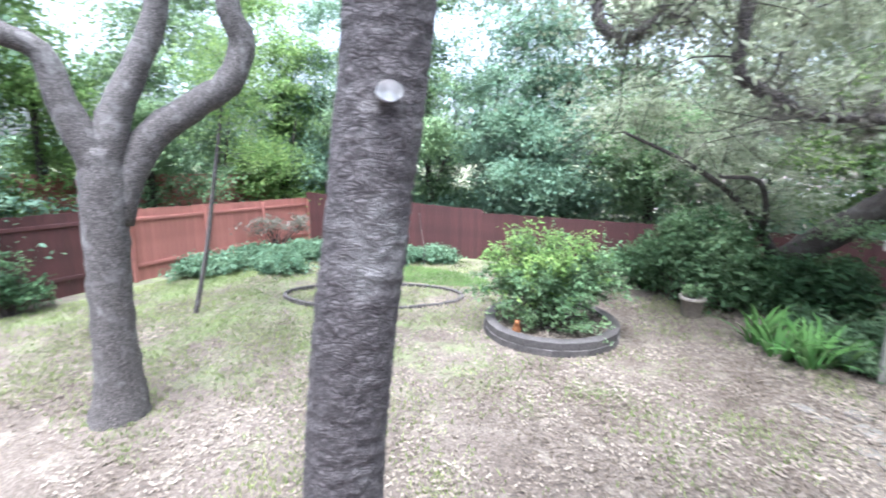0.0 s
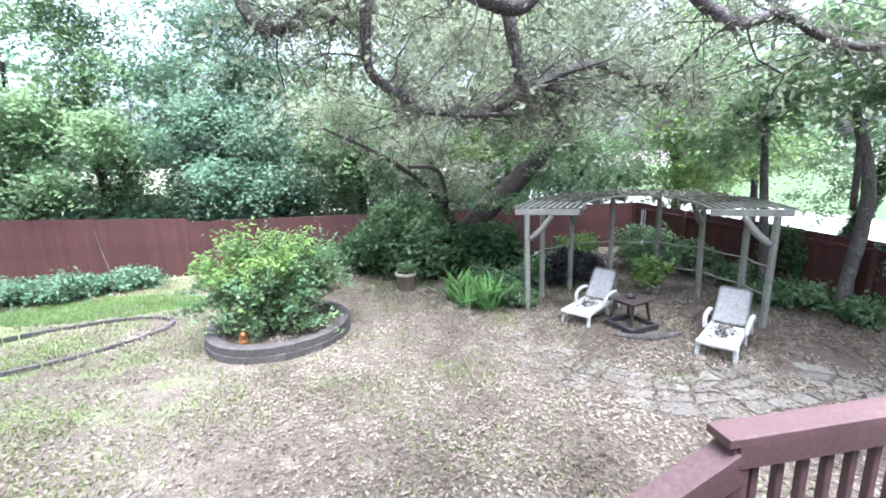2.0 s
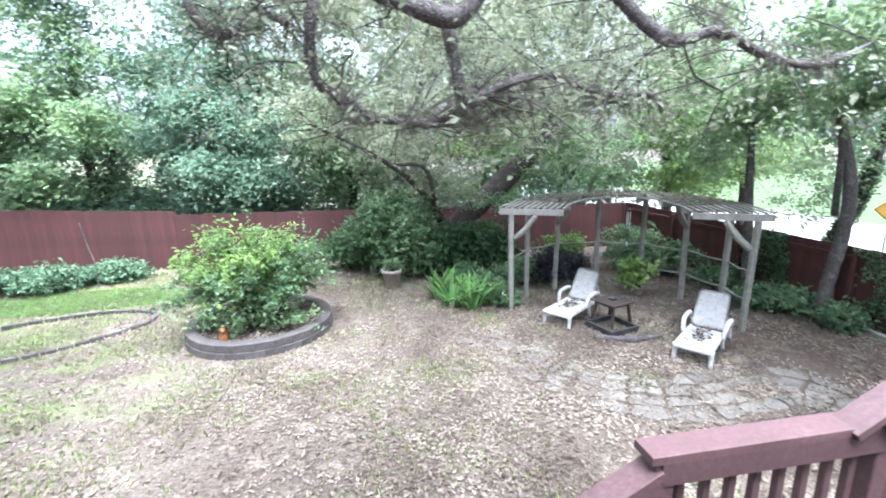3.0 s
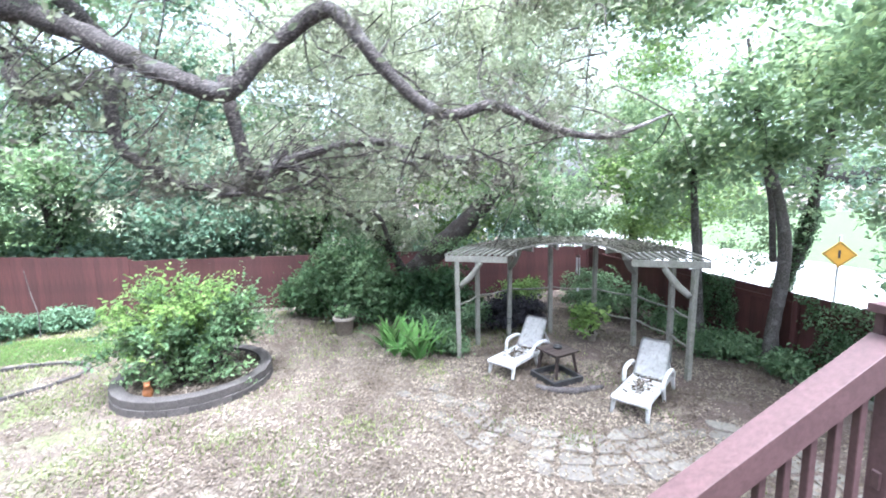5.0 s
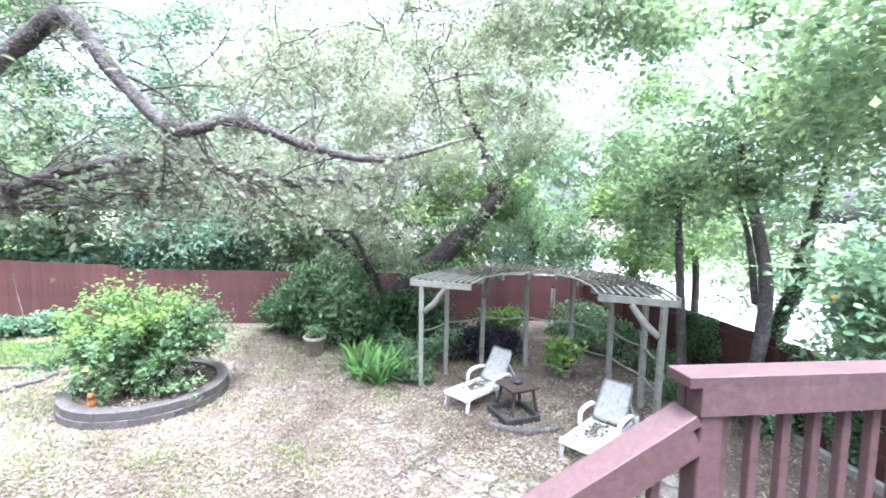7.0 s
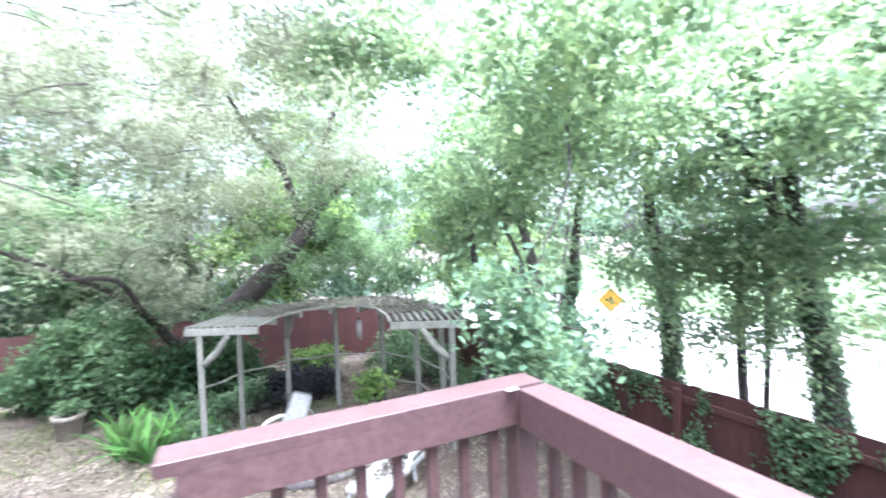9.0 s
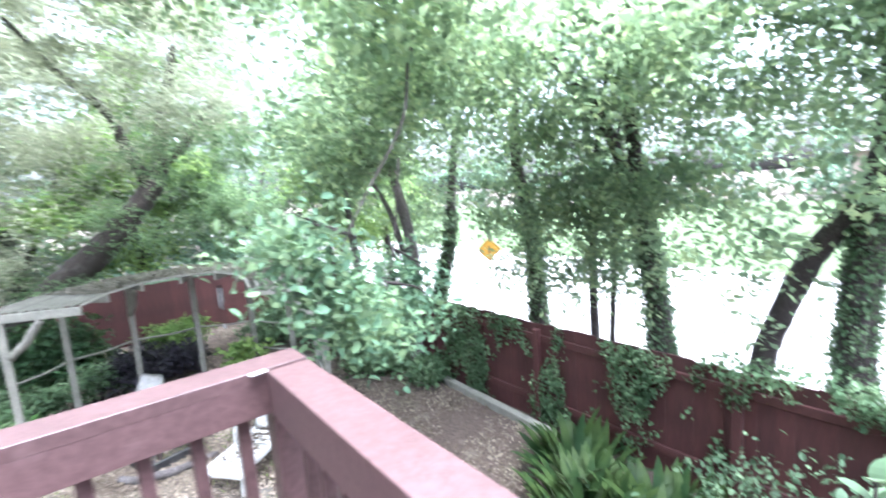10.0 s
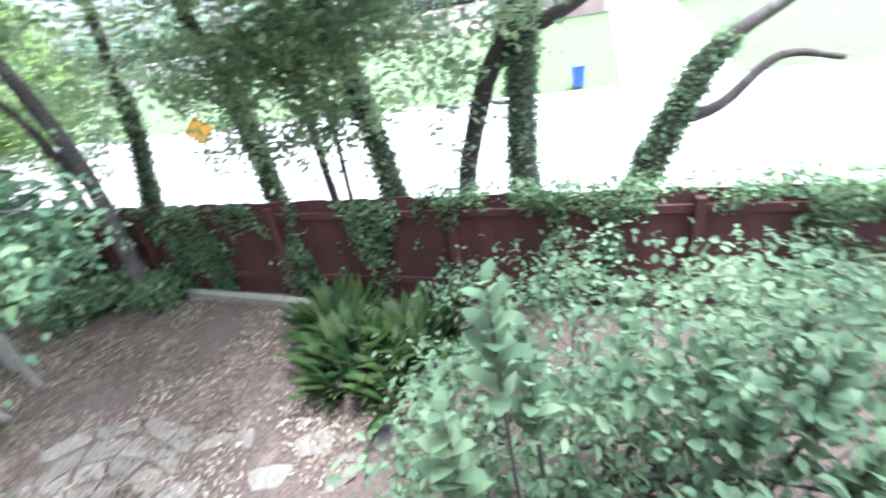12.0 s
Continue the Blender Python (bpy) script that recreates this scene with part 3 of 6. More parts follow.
NEAR_LIMBS = [
    [(-0.56, 1.00, 4.10, 0.055), (-0.62, 1.80, 4.75, 0.047), (-0.37, 2.79, 4.28, 0.039), (-0.30, 2.78, 4.05, 0.035), (-0.18, 2.75, 3.93, 0.033), (-0.08, 2.80, 3.96, 0.027), (0.03, 2.84, 4.05, 0.023), (0.18, 2.96, 4.05, 0.016)],
    [(-0.56, 1.00, 4.30, 0.047), (-0.10, 1.60, 4.60, 0.039), (0.35, 2.41, 4.16, 0.033), (0.36, 2.39, 3.90, 0.031), (0.36, 2.41, 3.66, 0.030), (0.49, 2.41, 3.54, 0.028), (0.64, 2.41, 3.45, 0.025), (0.83, 2.42, 3.43, 0.023), (0.95, 2.26, 3.41, 0.022), (1.08, 2.07, 3.48, 0.020)],
    [(-0.54, 1.02, 4.3, 0.058), (-0.3, 1.8, 4.4, 0.055), (-0.06, 2.2, 4.24, 0.053), (0.16, 2.21, 4.19, 0.051), (0.40, 2.15, 4.09, 0.048), (0.71, 2.02, 3.93, 0.044), (1.00, 1.93, 3.82, 0.039), (1.17, 1.94, 3.98, 0.035), (1.42, 1.90, 4.15, 0.033), (1.54, 1.85, 4.07, 0.031), (1.68, 1.82, 3.89, 0.029), (1.90, 1.76, 3.71, 0.027), (2.13, 1.76, 3.75, 0.022), (2.41, 1.79, 3.66, 0.019), (2.70, 1.80, 3.63, 0.014), (3.08, 1.87, 3.75, 0.006)],
    [(0.98, 2.05, 3.91, 0.031), (1.00, 2.04, 3.77, 0.031), (1.03, 2.03, 3.62, 0.028), (1.07, 2.04, 3.48, 0.027), (1.22, 2.11, 3.55, 0.025), (1.47, 2.27, 3.64, 0.023), (1.71, 2.40, 3.66, 0.022), (1.98, 2.52, 3.59, 0.020), (2.47, 2.67, 3.59, 0.016), (2.58, 2.72, 3.48, 0.008)],
    [(0.91, 2.24, 3.39, 0.016), (0.99, 2.38, 3.47, 0.016), (1.24, 2.60, 3.60, 0.016), (1.57, 2.71, 3.66, 0.014), (1.94, 2.65, 3.55, 0.011), (2.25, 2.61, 3.56, 0.006)],
    [(0.89, 2.12, 3.39, 0.012), (1.21, 2.34, 3.42, 0.011), (1.41, 2.49, 3.54, 0.009), (1.58, 2.61, 3.57, 0.005)],
]


def limb_points(limbs, rng, n, spread, lo=2):
    """Points strewn along the outer parts of limbs."""
    out = []
    for L in limbs:
        S = smooth_path(L[lo:], 0.05)
        k = rng.integers(0, len(S), n // len(limbs))
        out.append(S[k, :3] + rng.normal(size=(len(k), 3)) * spread)
    return np.vstack(out)


def near_oak_crown(e):
    rng = np.random.default_rng(11)
    m = Matrix.Translation((0.62, -0.95, 0))
    C = limb_points(NEAR_LIMBS, rng, 1000, (0.27, 0.4, 0.27))
    C = C[(C[:, 1] > 1.45) & (C[:, 2] > 3.25)]
    src = limb_points(NEAR_LIMBS, rng, len(C) * 2, 0.0)[: len(C)]
    P = (C[:, None, :] + rng.normal(size=(len(C), 7, 3)) * 0.07).reshape(-1, 3)
    B = [(-1.5, 3.4, 5.6, 1.6, 1.4, 0.9), (0.8, 3.4, 5.4, 1.6, 1.3, 0.9), (3.0, 3.4, 5.3, 1.5, 1.4, 0.9), (-3.2, 2.4, 6.0, 1.5, 1.4, 1.0), (1.2, 0.5, 6.2, 2.2, 1.5, 0.8)]
    Q, _ = clumps(rng, B, 9000, 16, 0.13, 0.2)
    part("crown", oval_mesh("crown", np.vstack([P, Q]), rng, 0.036, L_OAKNEAR, 0.4, 0.48), e, "sparse small dark green leaves", m)
    D, _ = clumps(rng, [(0.2, 2.35, 4.4, 0.4, 0.3, 0.22), (-0.15, 2.3, 4.5, 0.35, 0.3, 0.2)], 900, 12, 0.08, 0.1)
    part("crown", oval_mesh("crown", D, rng, 0.05, L_DARKER, 0.4, 0.48), e, "dark leaf sprays on the main limb", m)
    # unseen upper leaf layer, added above the view to shade yard and deck
    T, _ = clumps(rng, [(1.5, 2.0, 8.6, 2.4, 2.2, 0.8), (2.0, 5.5, 9.0, 2.4, 2.0, 0.7), (4.5, 3.5, 8.8, 2.2, 2.2, 0.8), (5.5, 0.5, 8.6, 2.0, 2.0, 0.8), (-2.0, -0.5, 8.4, 2.4, 1.8, 0.8)], 6000, 30, 0.3, 0.1)
    part("crown", quads_mesh("crown", leaf_quads(T, rng, 0.16, 0.6, 0.5), L_OAK), e, "", m)
    near = []
    for c in C[::8]:
        d = np.linalg.norm(src - c, axis=1)
        near.append(src[np.argmin(d)])
    tagged(part("twig", twigs_mesh("twig", rng, np.array(near), C[::8], 0.005, M_BARK_DARK), e, "", m), kind="stuff")
    K = [L[int(len(L) * f)][:3] for L in NEAR_LIMBS for f in (0.35, 0.5, 0.62, 0.7, 0.78, 0.85, 0.93)] + [(0.54, 2.4, 3.5), (0.55, 2.4, 3.43)]
    G = (np.array(K)[:, None, :] + rng.normal(size=(len(K), 160, 3)) * (0.035, 0.035, 0.05)).reshape(-1, 3)
    part("ball_moss", quads_mesh("ball_moss", leaf_quads(G, rng, 0.07, 0, 0.08), L_MOSS), e, "grey tufts of ball moss on the limbs", m)


def near_oak_sprays(e):
    """Crooked side branches that droop from the limbs, with fine twigs and small leaves at their ends."""
    rng = np.random.default_rng(15)
    m = Matrix.Translation((0.62, -0.95, 0))
    src = limb_points(NEAR_LIMBS, rng, 84, 0.0)
    rest = [(-2.2, 3.2, 5.2), (-1.2, 3.6, 5.0), (-0.3, 3.9, 5.0), (0.4, 4.2, 5.1), (1.4, 3.6, 4.8), (2.3, 3.3, 4.7), (2.9, 3.9, 4.9), (3.4, 4.3, 4.9), (2.0, 2.9, 4.3), (3.2, 2.9, 4.5), (4.1, 3.6, 5.0), (-3.0, 2.8, 5.4)]
    src = np.vstack([src, np.repeat(np.array(rest), 9, axis=0) + rng.normal(size=(len(rest) * 9, 3)) * 0.3])
    v, f, leaf, dry = [], [], [], []
    for p in src:
        d = rng.normal(size=3) * (1.0, 0.9, 0.45)
        d[1] += 0.7
        d /= np.linalg.norm(d)
        L = rng.uniform(0.3, 0.85)
        pts = [(*p, 0.006)]
        q = p.copy()
        for j in range(4):
            d = d + rng.normal(size=3) * 0.42 + np.array((0, 0, -0.17 if j > 1 else 0.08))
            d /= np.linalg.norm(d)
            q = q + d * L / 4
            pts.append((*q, 0.0052 - 0.001 * j))
        if min(a[1] for a in pts) < p[1] - 0.03 or min(a[1] for a in pts) < 1.6 or min(a[2] for a in pts) < 3.3:
            continue
        tube(v, f, pts, 4, 0.12, 0.1)
        for j in range(2, 5):
            for _ in range(2):
                b = np.array(pts[j][:3])
                w = rng.normal(size=3) * 0.11 + np.array((0, 0, -0.04))
                tube(v, f, [(*b, 0.0028), (*(b + w), 0.0014)], 3, 0.3, 0)
                k = int(rng.integers(6, 13))
                (dry if rng.uniform() < 0.28 else leaf).append(b + w * rng.uniform(0.5, 1.15, (k, 1)) + rng.normal(size=(k, 3)) * 0.032)
    tagged(part("side_branch", mesh_from("side_branch", v, f, M_BARK_DARK, True), e, "crooked thin grey side branches", m), kind="stuff")
    P = np.vstack(leaf)
    part("foliage", oval_mesh("foliage", P[(P[:, 1] > 1.55) & (P[:, 2] > 3.25)], rng, 0.034, L_OAKNEAR, 0.4, 0.48), e, "", m)
    P = np.vstack(dry)
    part("dry_foliage", oval_mesh("dry_foliage", P[(P[:, 1] > 1.55) & (P[:, 2] > 3.25)], rng, 0.036, L_MOSS, 0.2, 0.4), e, "pale dry leaves and catkins", m)


def pruning_scar(e):
    """A white-painted round cut on the trunk, domed, facing the deck."""
    v = [(0, 0, 0.012)]
    for k in range(20):
        a = 2 * math.pi * k / 20
        v.append((0.029 * math.cos(a), 0.022 * math.sin(a), 0.008))
    for k in range(20):
        a = 2 * math.pi * k / 20
        v.append((0.031 * math.cos(a), 0.024 * math.sin(a), -0.02))
    f = [(0, 1 + k, 1 + (k + 1) % 20) for k in range(20)] + [(1 + k, 21 + k, 21 + (k + 1) % 20, 1 + (k + 1) % 20) for k in range(20)]
    part("pruning_scar", mesh_from("pruning_scar", v, f, M_WHITE, True), e, "white painted pruning cut", Matrix.Translation((0.62, -0.95, 0)) @ look((-0.518, 0.868, 3.405), (-0.62, 0.98, 3.4)) @ pose(0, 0, 0, 180, 0, 0))


OAK = near_oak()
near_oak_crown(OAK)
near_oak_sprays(OAK)
pruning_scar(OAK)


def tree(name, label, base, limbs, blobs, n, size, leaf, seed, bark=None, seg=10, extra=(), group="", **kw):
    """limbs: rows of x, y, z, radius in the world; blobs likewise."""
    e = thing(name, label, "tree", base, 0, group)
    m = Matrix.Translation(-Vector(base))
    for i, L in enumerate(limbs):
        part("trunk" if i == 0 else "limb", limbs_mesh("trunk", [L], bark or M_BARK_DARK, seg, 0.12, 0.16), e, "", m)
    if n:
        part("crown", crown_mesh("crown", blobs, n, size, leaf, seed, **kw), e, "", m)
    for k, (b2, n2, s2, leaf2, kw2) in enumerate(extra):
        part("crown", crown_mesh("crown", b2, n2, s2, leaf2, seed + 50 + k, **kw2), e, "", m)
    rng = np.random.default_rng(seed + 9)
    if n and limbs:
        _, c = clumps(rng, blobs, 26 * (420 if name == "leaning_oak" else 200), 26, 0.2)
        S = np.vstack([smooth_path(L, 0.3)[len(L) // 2:, :3] for L in limbs])
        near = [int(np.argmin(np.linalg.norm(S - q, axis=1))) for q in c]
        ok = [near[:i].count(a) < 3 for i, a in enumerate(near)]
        st, c = S[near][ok], c[ok]
        tagged(part("branch", twigs_mesh("branch", rng, st, c, 0.01, bark or M_BARK_DARK), e, "", m), kind="stuff")
    return e


# the forked oak by the west side of the lawn
tree("forked_oak", "grey-barked oak forking low into three heavy limbs", (-5.9, 2.8, 0),
     [[(-5.96, 2.75, -0.15, 0.380), (-5.93, 2.8, 0.4, 0.274), (-5.92, 2.82, 1.06, 0.236), (-5.89, 2.86, 2.14, 0.228), (-5.87, 2.92, 2.9, 0.251), (-5.85, 2.95, 3.4, 0.205)],
      [(-5.86, 2.92, 3.1, 0.198), (-5.98, 2.69, 3.91, 0.152), (-6.03, 2.58, 4.42, 0.129), (-6.2, 2.2, 4.62, 0.114), (-6.6, 1.6, 5.2, 0.091)],
      [(-5.85, 2.95, 3.1, 0.205), (-5.77, 3.08, 3.75, 0.175), (-5.68, 3.31, 4.29, 0.152), (-5.55, 3.55, 4.9, 0.137), (-5.5, 3.7, 5.6, 0.122), (-5.6, 4.2, 7.0, 0.076)],
      [(-5.82, 3.0, 2.5, 0.152), (-5.76, 3.15, 3.05, 0.182), (-5.63, 3.42, 3.57, 0.182), (-5.43, 3.85, 3.95, 0.175), (-5.22, 4.26, 4.3, 0.175), (-5.12, 4.46, 4.85, 0.167), (-5.2, 4.36, 5.4, 0.152), (-5.3, 5.0, 7.0, 0.091)]],
     # high blobs mostly out of view, added over the left lawn to shade it
     [(-6.5, 4.5, 8.0, 3.0, 2.6, 1.2), (-8, 2.5, 7.4, 2.4, 2.4, 1.2), (-4.5, 6.0, 8.2, 2.4, 2.2, 1.0), (-8.5, 6.5, 8.4, 2.4, 2.4, 1.0), (-3.0, 3.5, 8.2, 2.2, 2.2, 0.9)], 17000, 0.1, L_OAK, 21, M_BARK_PALE, 16, spread=0.2)
tree("young_tree", "slender leaning young tree with a thin grey trunk", (-8.74, 5.75, 0),
     [[(-8.74, 5.75, -0.05, 0.06), (-8.56, 6.03, 1.29, 0.05), (-8.41, 6.26, 2.75, 0.045), (-8.27, 6.47, 4.15, 0.035), (-8.2, 6.6, 5.2, 0.02)]],
     [(-8.1, 6.6, 4.8, 1.1, 1.0, 1.1), (-7.6, 7.0, 3.4, 0.8, 0.7, 0.35)], 4000, 0.09, L_LIME, 22, M_BARK_PALE)

# the leaning oak behind the pergola and its grey-green canopy
tree("leaning_oak", "old live oak leaning behind the pergola, grey-green canopy", (2.7, 12.0, 0),
     [[(2.6, 12.0, -0.2, 0.42), (2.8, 12.0, 0.8, 0.36), (3.5, 12.0, 1.6, 0.32), (4.4, 11.95, 2.4, 0.29), (5.2, 11.9, 3.25, 0.26), (5.85, 11.8, 4.15, 0.2), (6.1, 11.7, 5.4, 0.13), (6.5, 11.5, 7.0, 0.08)],
      [(5.6, 11.8, 4.1, 0.15), (5.35, 11.5, 4.7, 0.12), (5.1, 11.2, 5.4, 0.09), (4.4, 10.0, 5.9, 0.06), (4.0, 8.4, 6.1, 0.03)],
      [(5.7, 11.8, 4.2, 0.13), (6.3, 11.4, 4.7, 0.1), (6.75, 11.0, 5.3, 0.08), (7.0, 10.3, 5.8, 0.05)],
      [(2.8, 12.0, 0.9, 0.16), (2.3, 11.6, 1.8, 0.1), (1.6, 11.2, 2.6, 0.07), (0.6, 10.6, 3.3, 0.05), (-0.6, 10.2, 3.9, 0.025)],
      [(2.3, 11.7, 1.8, 0.1), (2.2, 10.8, 2.2, 0.06), (1.9, 10.2, 2.9, 0.05), (1.2, 9.8, 3.0, 0.03)]],
     [(4.2, 10.2, 4.6, 2.2, 2.0, 0.9), (1.4, 11.0, 3.6, 1.9, 1.6, 1.1), (2.4, 11.2, 2.5, 1.5, 1.2, 0.9), (-0.4, 11.0, 4.4, 1.8, 1.6, 1.1), (6.6, 10.0, 5.4, 2.2, 2.2, 1.0), (5.0, 8.2, 5.5, 2.0, 1.6, 0.8), (2.0, 8.8, 5.2, 2.0, 1.8, 0.8), (3.5, 12, 6.5, 3.4, 2.2, 1.4), (7.0, 11.6, 7.6, 2.8, 2.0, 1.4), (0.5, 12, 7.2, 2.6, 1.8, 1.4), (5.5, 9.0, 7.4, 2.0, 1.6, 0.7), (8.0, 7.8, 7.6, 1.8, 1.8, 0.8), (2.8, 9.0, 7.6, 1.8, 1.6, 0.7), (4.6, 6.6, 6.6, 1.4, 1.2, 0.5), (5.6, 5.2, 6.0, 0.9, 0.8, 0.4), (4.6, 5.5, 6.0, 0.8, 0.7, 0.4), (6.4, 6.4, 6.9, 1.5, 1.3, 0.5), (5.4, 5.2, 7.2, 1.3, 1.2, 0.5), (3.4, 7.0, 7.0, 1.3, 1.2, 0.5)],
     74000, 0.082, L_OAKGREY, 23, M_BARK_DARK, 14, extra=(([(3.3, 11.2, 2.1, 0.8, 0.5, 0.45), (4.2, 11.3, 1.9, 0.7, 0.4, 0.35), (5.2, 11.6, 3.0, 1.6, 1.0, 0.7), (7.2, 11.5, 3.2, 1.4, 1.0, 0.9), (6.2, 9.6, 4.4, 1.6, 1.4, 0.7)], 8500, 0.085, L_ELM, {"spread": 0.13, "clump_n": 34}), ([(1.5, 8.0, 6.2, 1.8, 1.4, 0.9), (3.5, 8.5, 6.4, 1.8, 1.4, 0.9), (0.0, 9.0, 6.0, 1.6, 1.3, 0.9), (5.0, 7.5, 6.6, 1.5, 1.3, 0.8), (2.5, 10.0, 5.6, 1.8, 1.2, 0.8), (4.6, 6.0, 7.4, 1.6, 1.2, 0.7)], 26000, 0.085, L_OAKGREY, {"spread": 0.14, "clump_n": 22, "shell": 0.2})), spread=0.13, shell=0.25, clump_n=34)

# woods beyond the north and west fences
WOODS = [
    (-15.5, 9.0, 5.5, L_ELM, 2.4), (-15.0, 4.0, 5.0, L_BLUE, 2.2), (-13.8, 16.0, 6.0, L_BLUE, 2.4), (-10.6, 16.0, 5.5, L_ELM, 2.2), (-8.2, 15.6, 6.0, L_ELM, 2.0), (-5.6, 16.2, 5.2, L_BLUE, 2.3),
    (-2.8, 15.6, 5.0, L_BLUE, 2.2), (-0.2, 16.0, 6.0, L_ELM, 2.2), (2.6, 16.4, 5.4, L_OAKGREY, 2.2), (5.4, 16.0, 5.6, L_LIME, 2.0), (8.2, 16.5, 6.0, L_ELM, 2.2), (11.4, 14.5, 6.0, L_LIME, 2.1), (-18, -1, 6, L_BLUE, 2.6),
    (-16.5, 12.5, 5.5, L_ELM, 2.3), (-16.2, 6.4, 5.5, L_LIME, 2.2), (-16.0, 1.6, 5.5, L_ELM, 2.3), (-14.8, 14.3, 6.0, L_LIME, 2.2),
]
for i, (x, y, h, leaf, r) in enumerate(WOODS):
    rr = random.Random(100 + i)
    B = [(x + rr.uniform(-1, 1), y + rr.uniform(-0.6, 0.6), z, r * rr.uniform(0.75, 1.1), r * rr.uniform(0.6, 0.9), rr.uniform(0.9, 1.4)) for z in (1.9, 3.2, 4.6, 6.0, 7.6, 9.6)]
    out = Vector((0, -1.5, 0)) if y > 12 else Vector((1.5, 0, 0))
    B += [(x + out.x + rr.uniform(-1.8, 1.8) * (y > 12), y + out.y + rr.uniform(-1.8, 1.8) * (y <= 12), rr.uniform(2.2, 5.2), 1.1, 0.9, 0.7) for _ in range(4)]
    tree("tree", "leafy tree crowding over the fence", (x, y, 0), [[(x, y, -0.1, 0.2), (x + 0.2, y, 2.0, 0.16), (x - 0.1, y + 0.2, 4.0, 0.12), (x + 0.2, y, 6.5, 0.06)], [(x + 0.2, y, 1.8, 0.1), (x + 1.0, y - 0.3, 3.4, 0.07), (x + 1.5, y - 0.4, 5.0, 0.03)]],
         B, 27000, 0.145, leaf, 200 + i, group="trees behind the fence", spread=0.33, shell=0.25, clump_n=48)


tree("corner_tree", "fresh yellow-green tree beyond the corner of the fence", (11.3, 10.9, -0.35),
     [[(11.3, 10.9, -0.4, 0.12), (11.25, 10.9, 2.0, 0.09), (11.1, 11.1, 3.6, 0.06), (11.2, 11.0, 5.2, 0.03)]],
     [(11.1, 11.1, 2.7, 0.9, 1.0, 0.5), (11.0, 12.6, 2.5, 0.9, 1.0, 0.55), (11.3, 10.0, 3.0, 0.8, 0.9, 0.5), (11.2, 11.4, 4.2, 1.2, 1.4, 0.8)], 15000, 0.1, L_LIME, 320, spread=0.2)


def far_woods():
    rng = np.random.default_rng(77)
    B = [(x, 22 + rng.uniform(-1, 1), z + rng.uniform(-0.6, 0.6), 2.4, 1.2, 1.8) for x in np.arange(-26, 14, 3.2) for z in (1.5, 4.2, 7.0)]
    B += [(-22 + rng.uniform(-1, 1), y, z + rng.uniform(-0.6, 0.6), 1.2, 2.4, 1.8) for y in np.arange(-8, 22, 3.2) for z in (1.5, 4.2, 7.0)]
    B += [(44 + rng.uniform(-2, 2), y, z, 2.5, 4, 2.6) for y in np.arange(-30, 60, 6.0) for z in (2.0, 5.5)]
    tagged(new("far_woods", crown_mesh("far_woods", B, 34000, 0.46, L_BLUE, 78, spread=0.6, shell=0.1, clump_n=40)), "dense green woods in the distance", "woods", kind="stuff")


far_woods()


def understory():
    rng = np.random.default_rng(81)
    B = [(x, 15.2 + rng.uniform(-0.8, 1.5), rng.uniform(0.7, 1.7), 1.3, 0.8, 0.9) for x in np.arange(-15, 8.5, 1.1)]
    B += [(-14.2 + rng.uniform(-0.5, 0.5), y, rng.uniform(0.7, 1.6), 0.7, 1.2, 0.9) for y in np.arange(-2, 15, 1.3)]
    B += [(x, 18.5 + rng.uniform(-0.8, 0.8), rng.uniform(1.2, 3.0), 1.6, 0.8, 1.4) for x in np.arange(-18, 9, 1.7)]
    tagged(new("understory", crown_mesh("understory", B, 46000, 0.19, L_BLUE, 82, spread=0.3, shell=0.2, clump_n=40, zmin=0.0)), "tangled green understory behind the fence", "undergrowth", kind="stuff")


understory()

# trees inside the east fence
tree("slender_tree", "slim grey-trunked tree leaning inside the east fence", (8.95, 6.48, 0),
     [[(8.93, 6.36, -0.1, 0.17), (8.92, 6.38, 0.6, 0.12), (8.92, 6.28, 1.5, 0.11), (8.9, 6.25, 2.4, 0.104), (8.88, 6.45, 3.2, 0.09), (8.8, 6.8, 4.4, 0.065), (8.5, 6.9, 6, 0.03)],
      [(8.96, 6.5, 2.0, 0.06), (8.5, 6.2, 3.0, 0.045), (8.0, 5.9, 3.6, 0.03)]],
     [(8.4, 6.6, 5.0, 1.8, 1.7, 1.2), (7.9, 5.8, 3.9, 1.1, 1.0, 0.6), (8.6, 7.6, 4.2, 1.2, 1.2, 0.8), (8.2, 5.0, 5.0, 1.4, 1.3, 0.8), (6.8, 6.3, 6.3, 1.2, 1.0, 0.6), (7.6, 5.2, 6.2, 1.2, 1.0, 0.6), (6.2, 5.4, 6.5, 1.1, 1.0, 0.5)], 13000, 0.125, L_STREET, 31, M_BARK_PALE, spread=0.17, clump_n=16, shell=0.2)
tree("slender_tree", "straight slim tree beside the pergola", (8.7, 7.8, 0),
     [[(8.75, 7.9, -0.1, 0.12), (8.76, 8.0, 1.0, 0.095), (8.75, 8.2, 2.6, 0.08), (8.65, 8.2, 3.8, 0.055), (8.5, 8.1, 5.5, 0.03)]],
     [(8.6, 8.3, 4.0, 1.6, 1.3, 1.1), (8.3, 9.4, 5.0, 1.7, 1.5, 1.2), (8.9, 9.2, 3.2, 1.1, 1.2, 0.8)], 7500, 0.125, L_STREET, 32, M_BARK_PALE, spread=0.17, clump_n=16, shell=0.2)

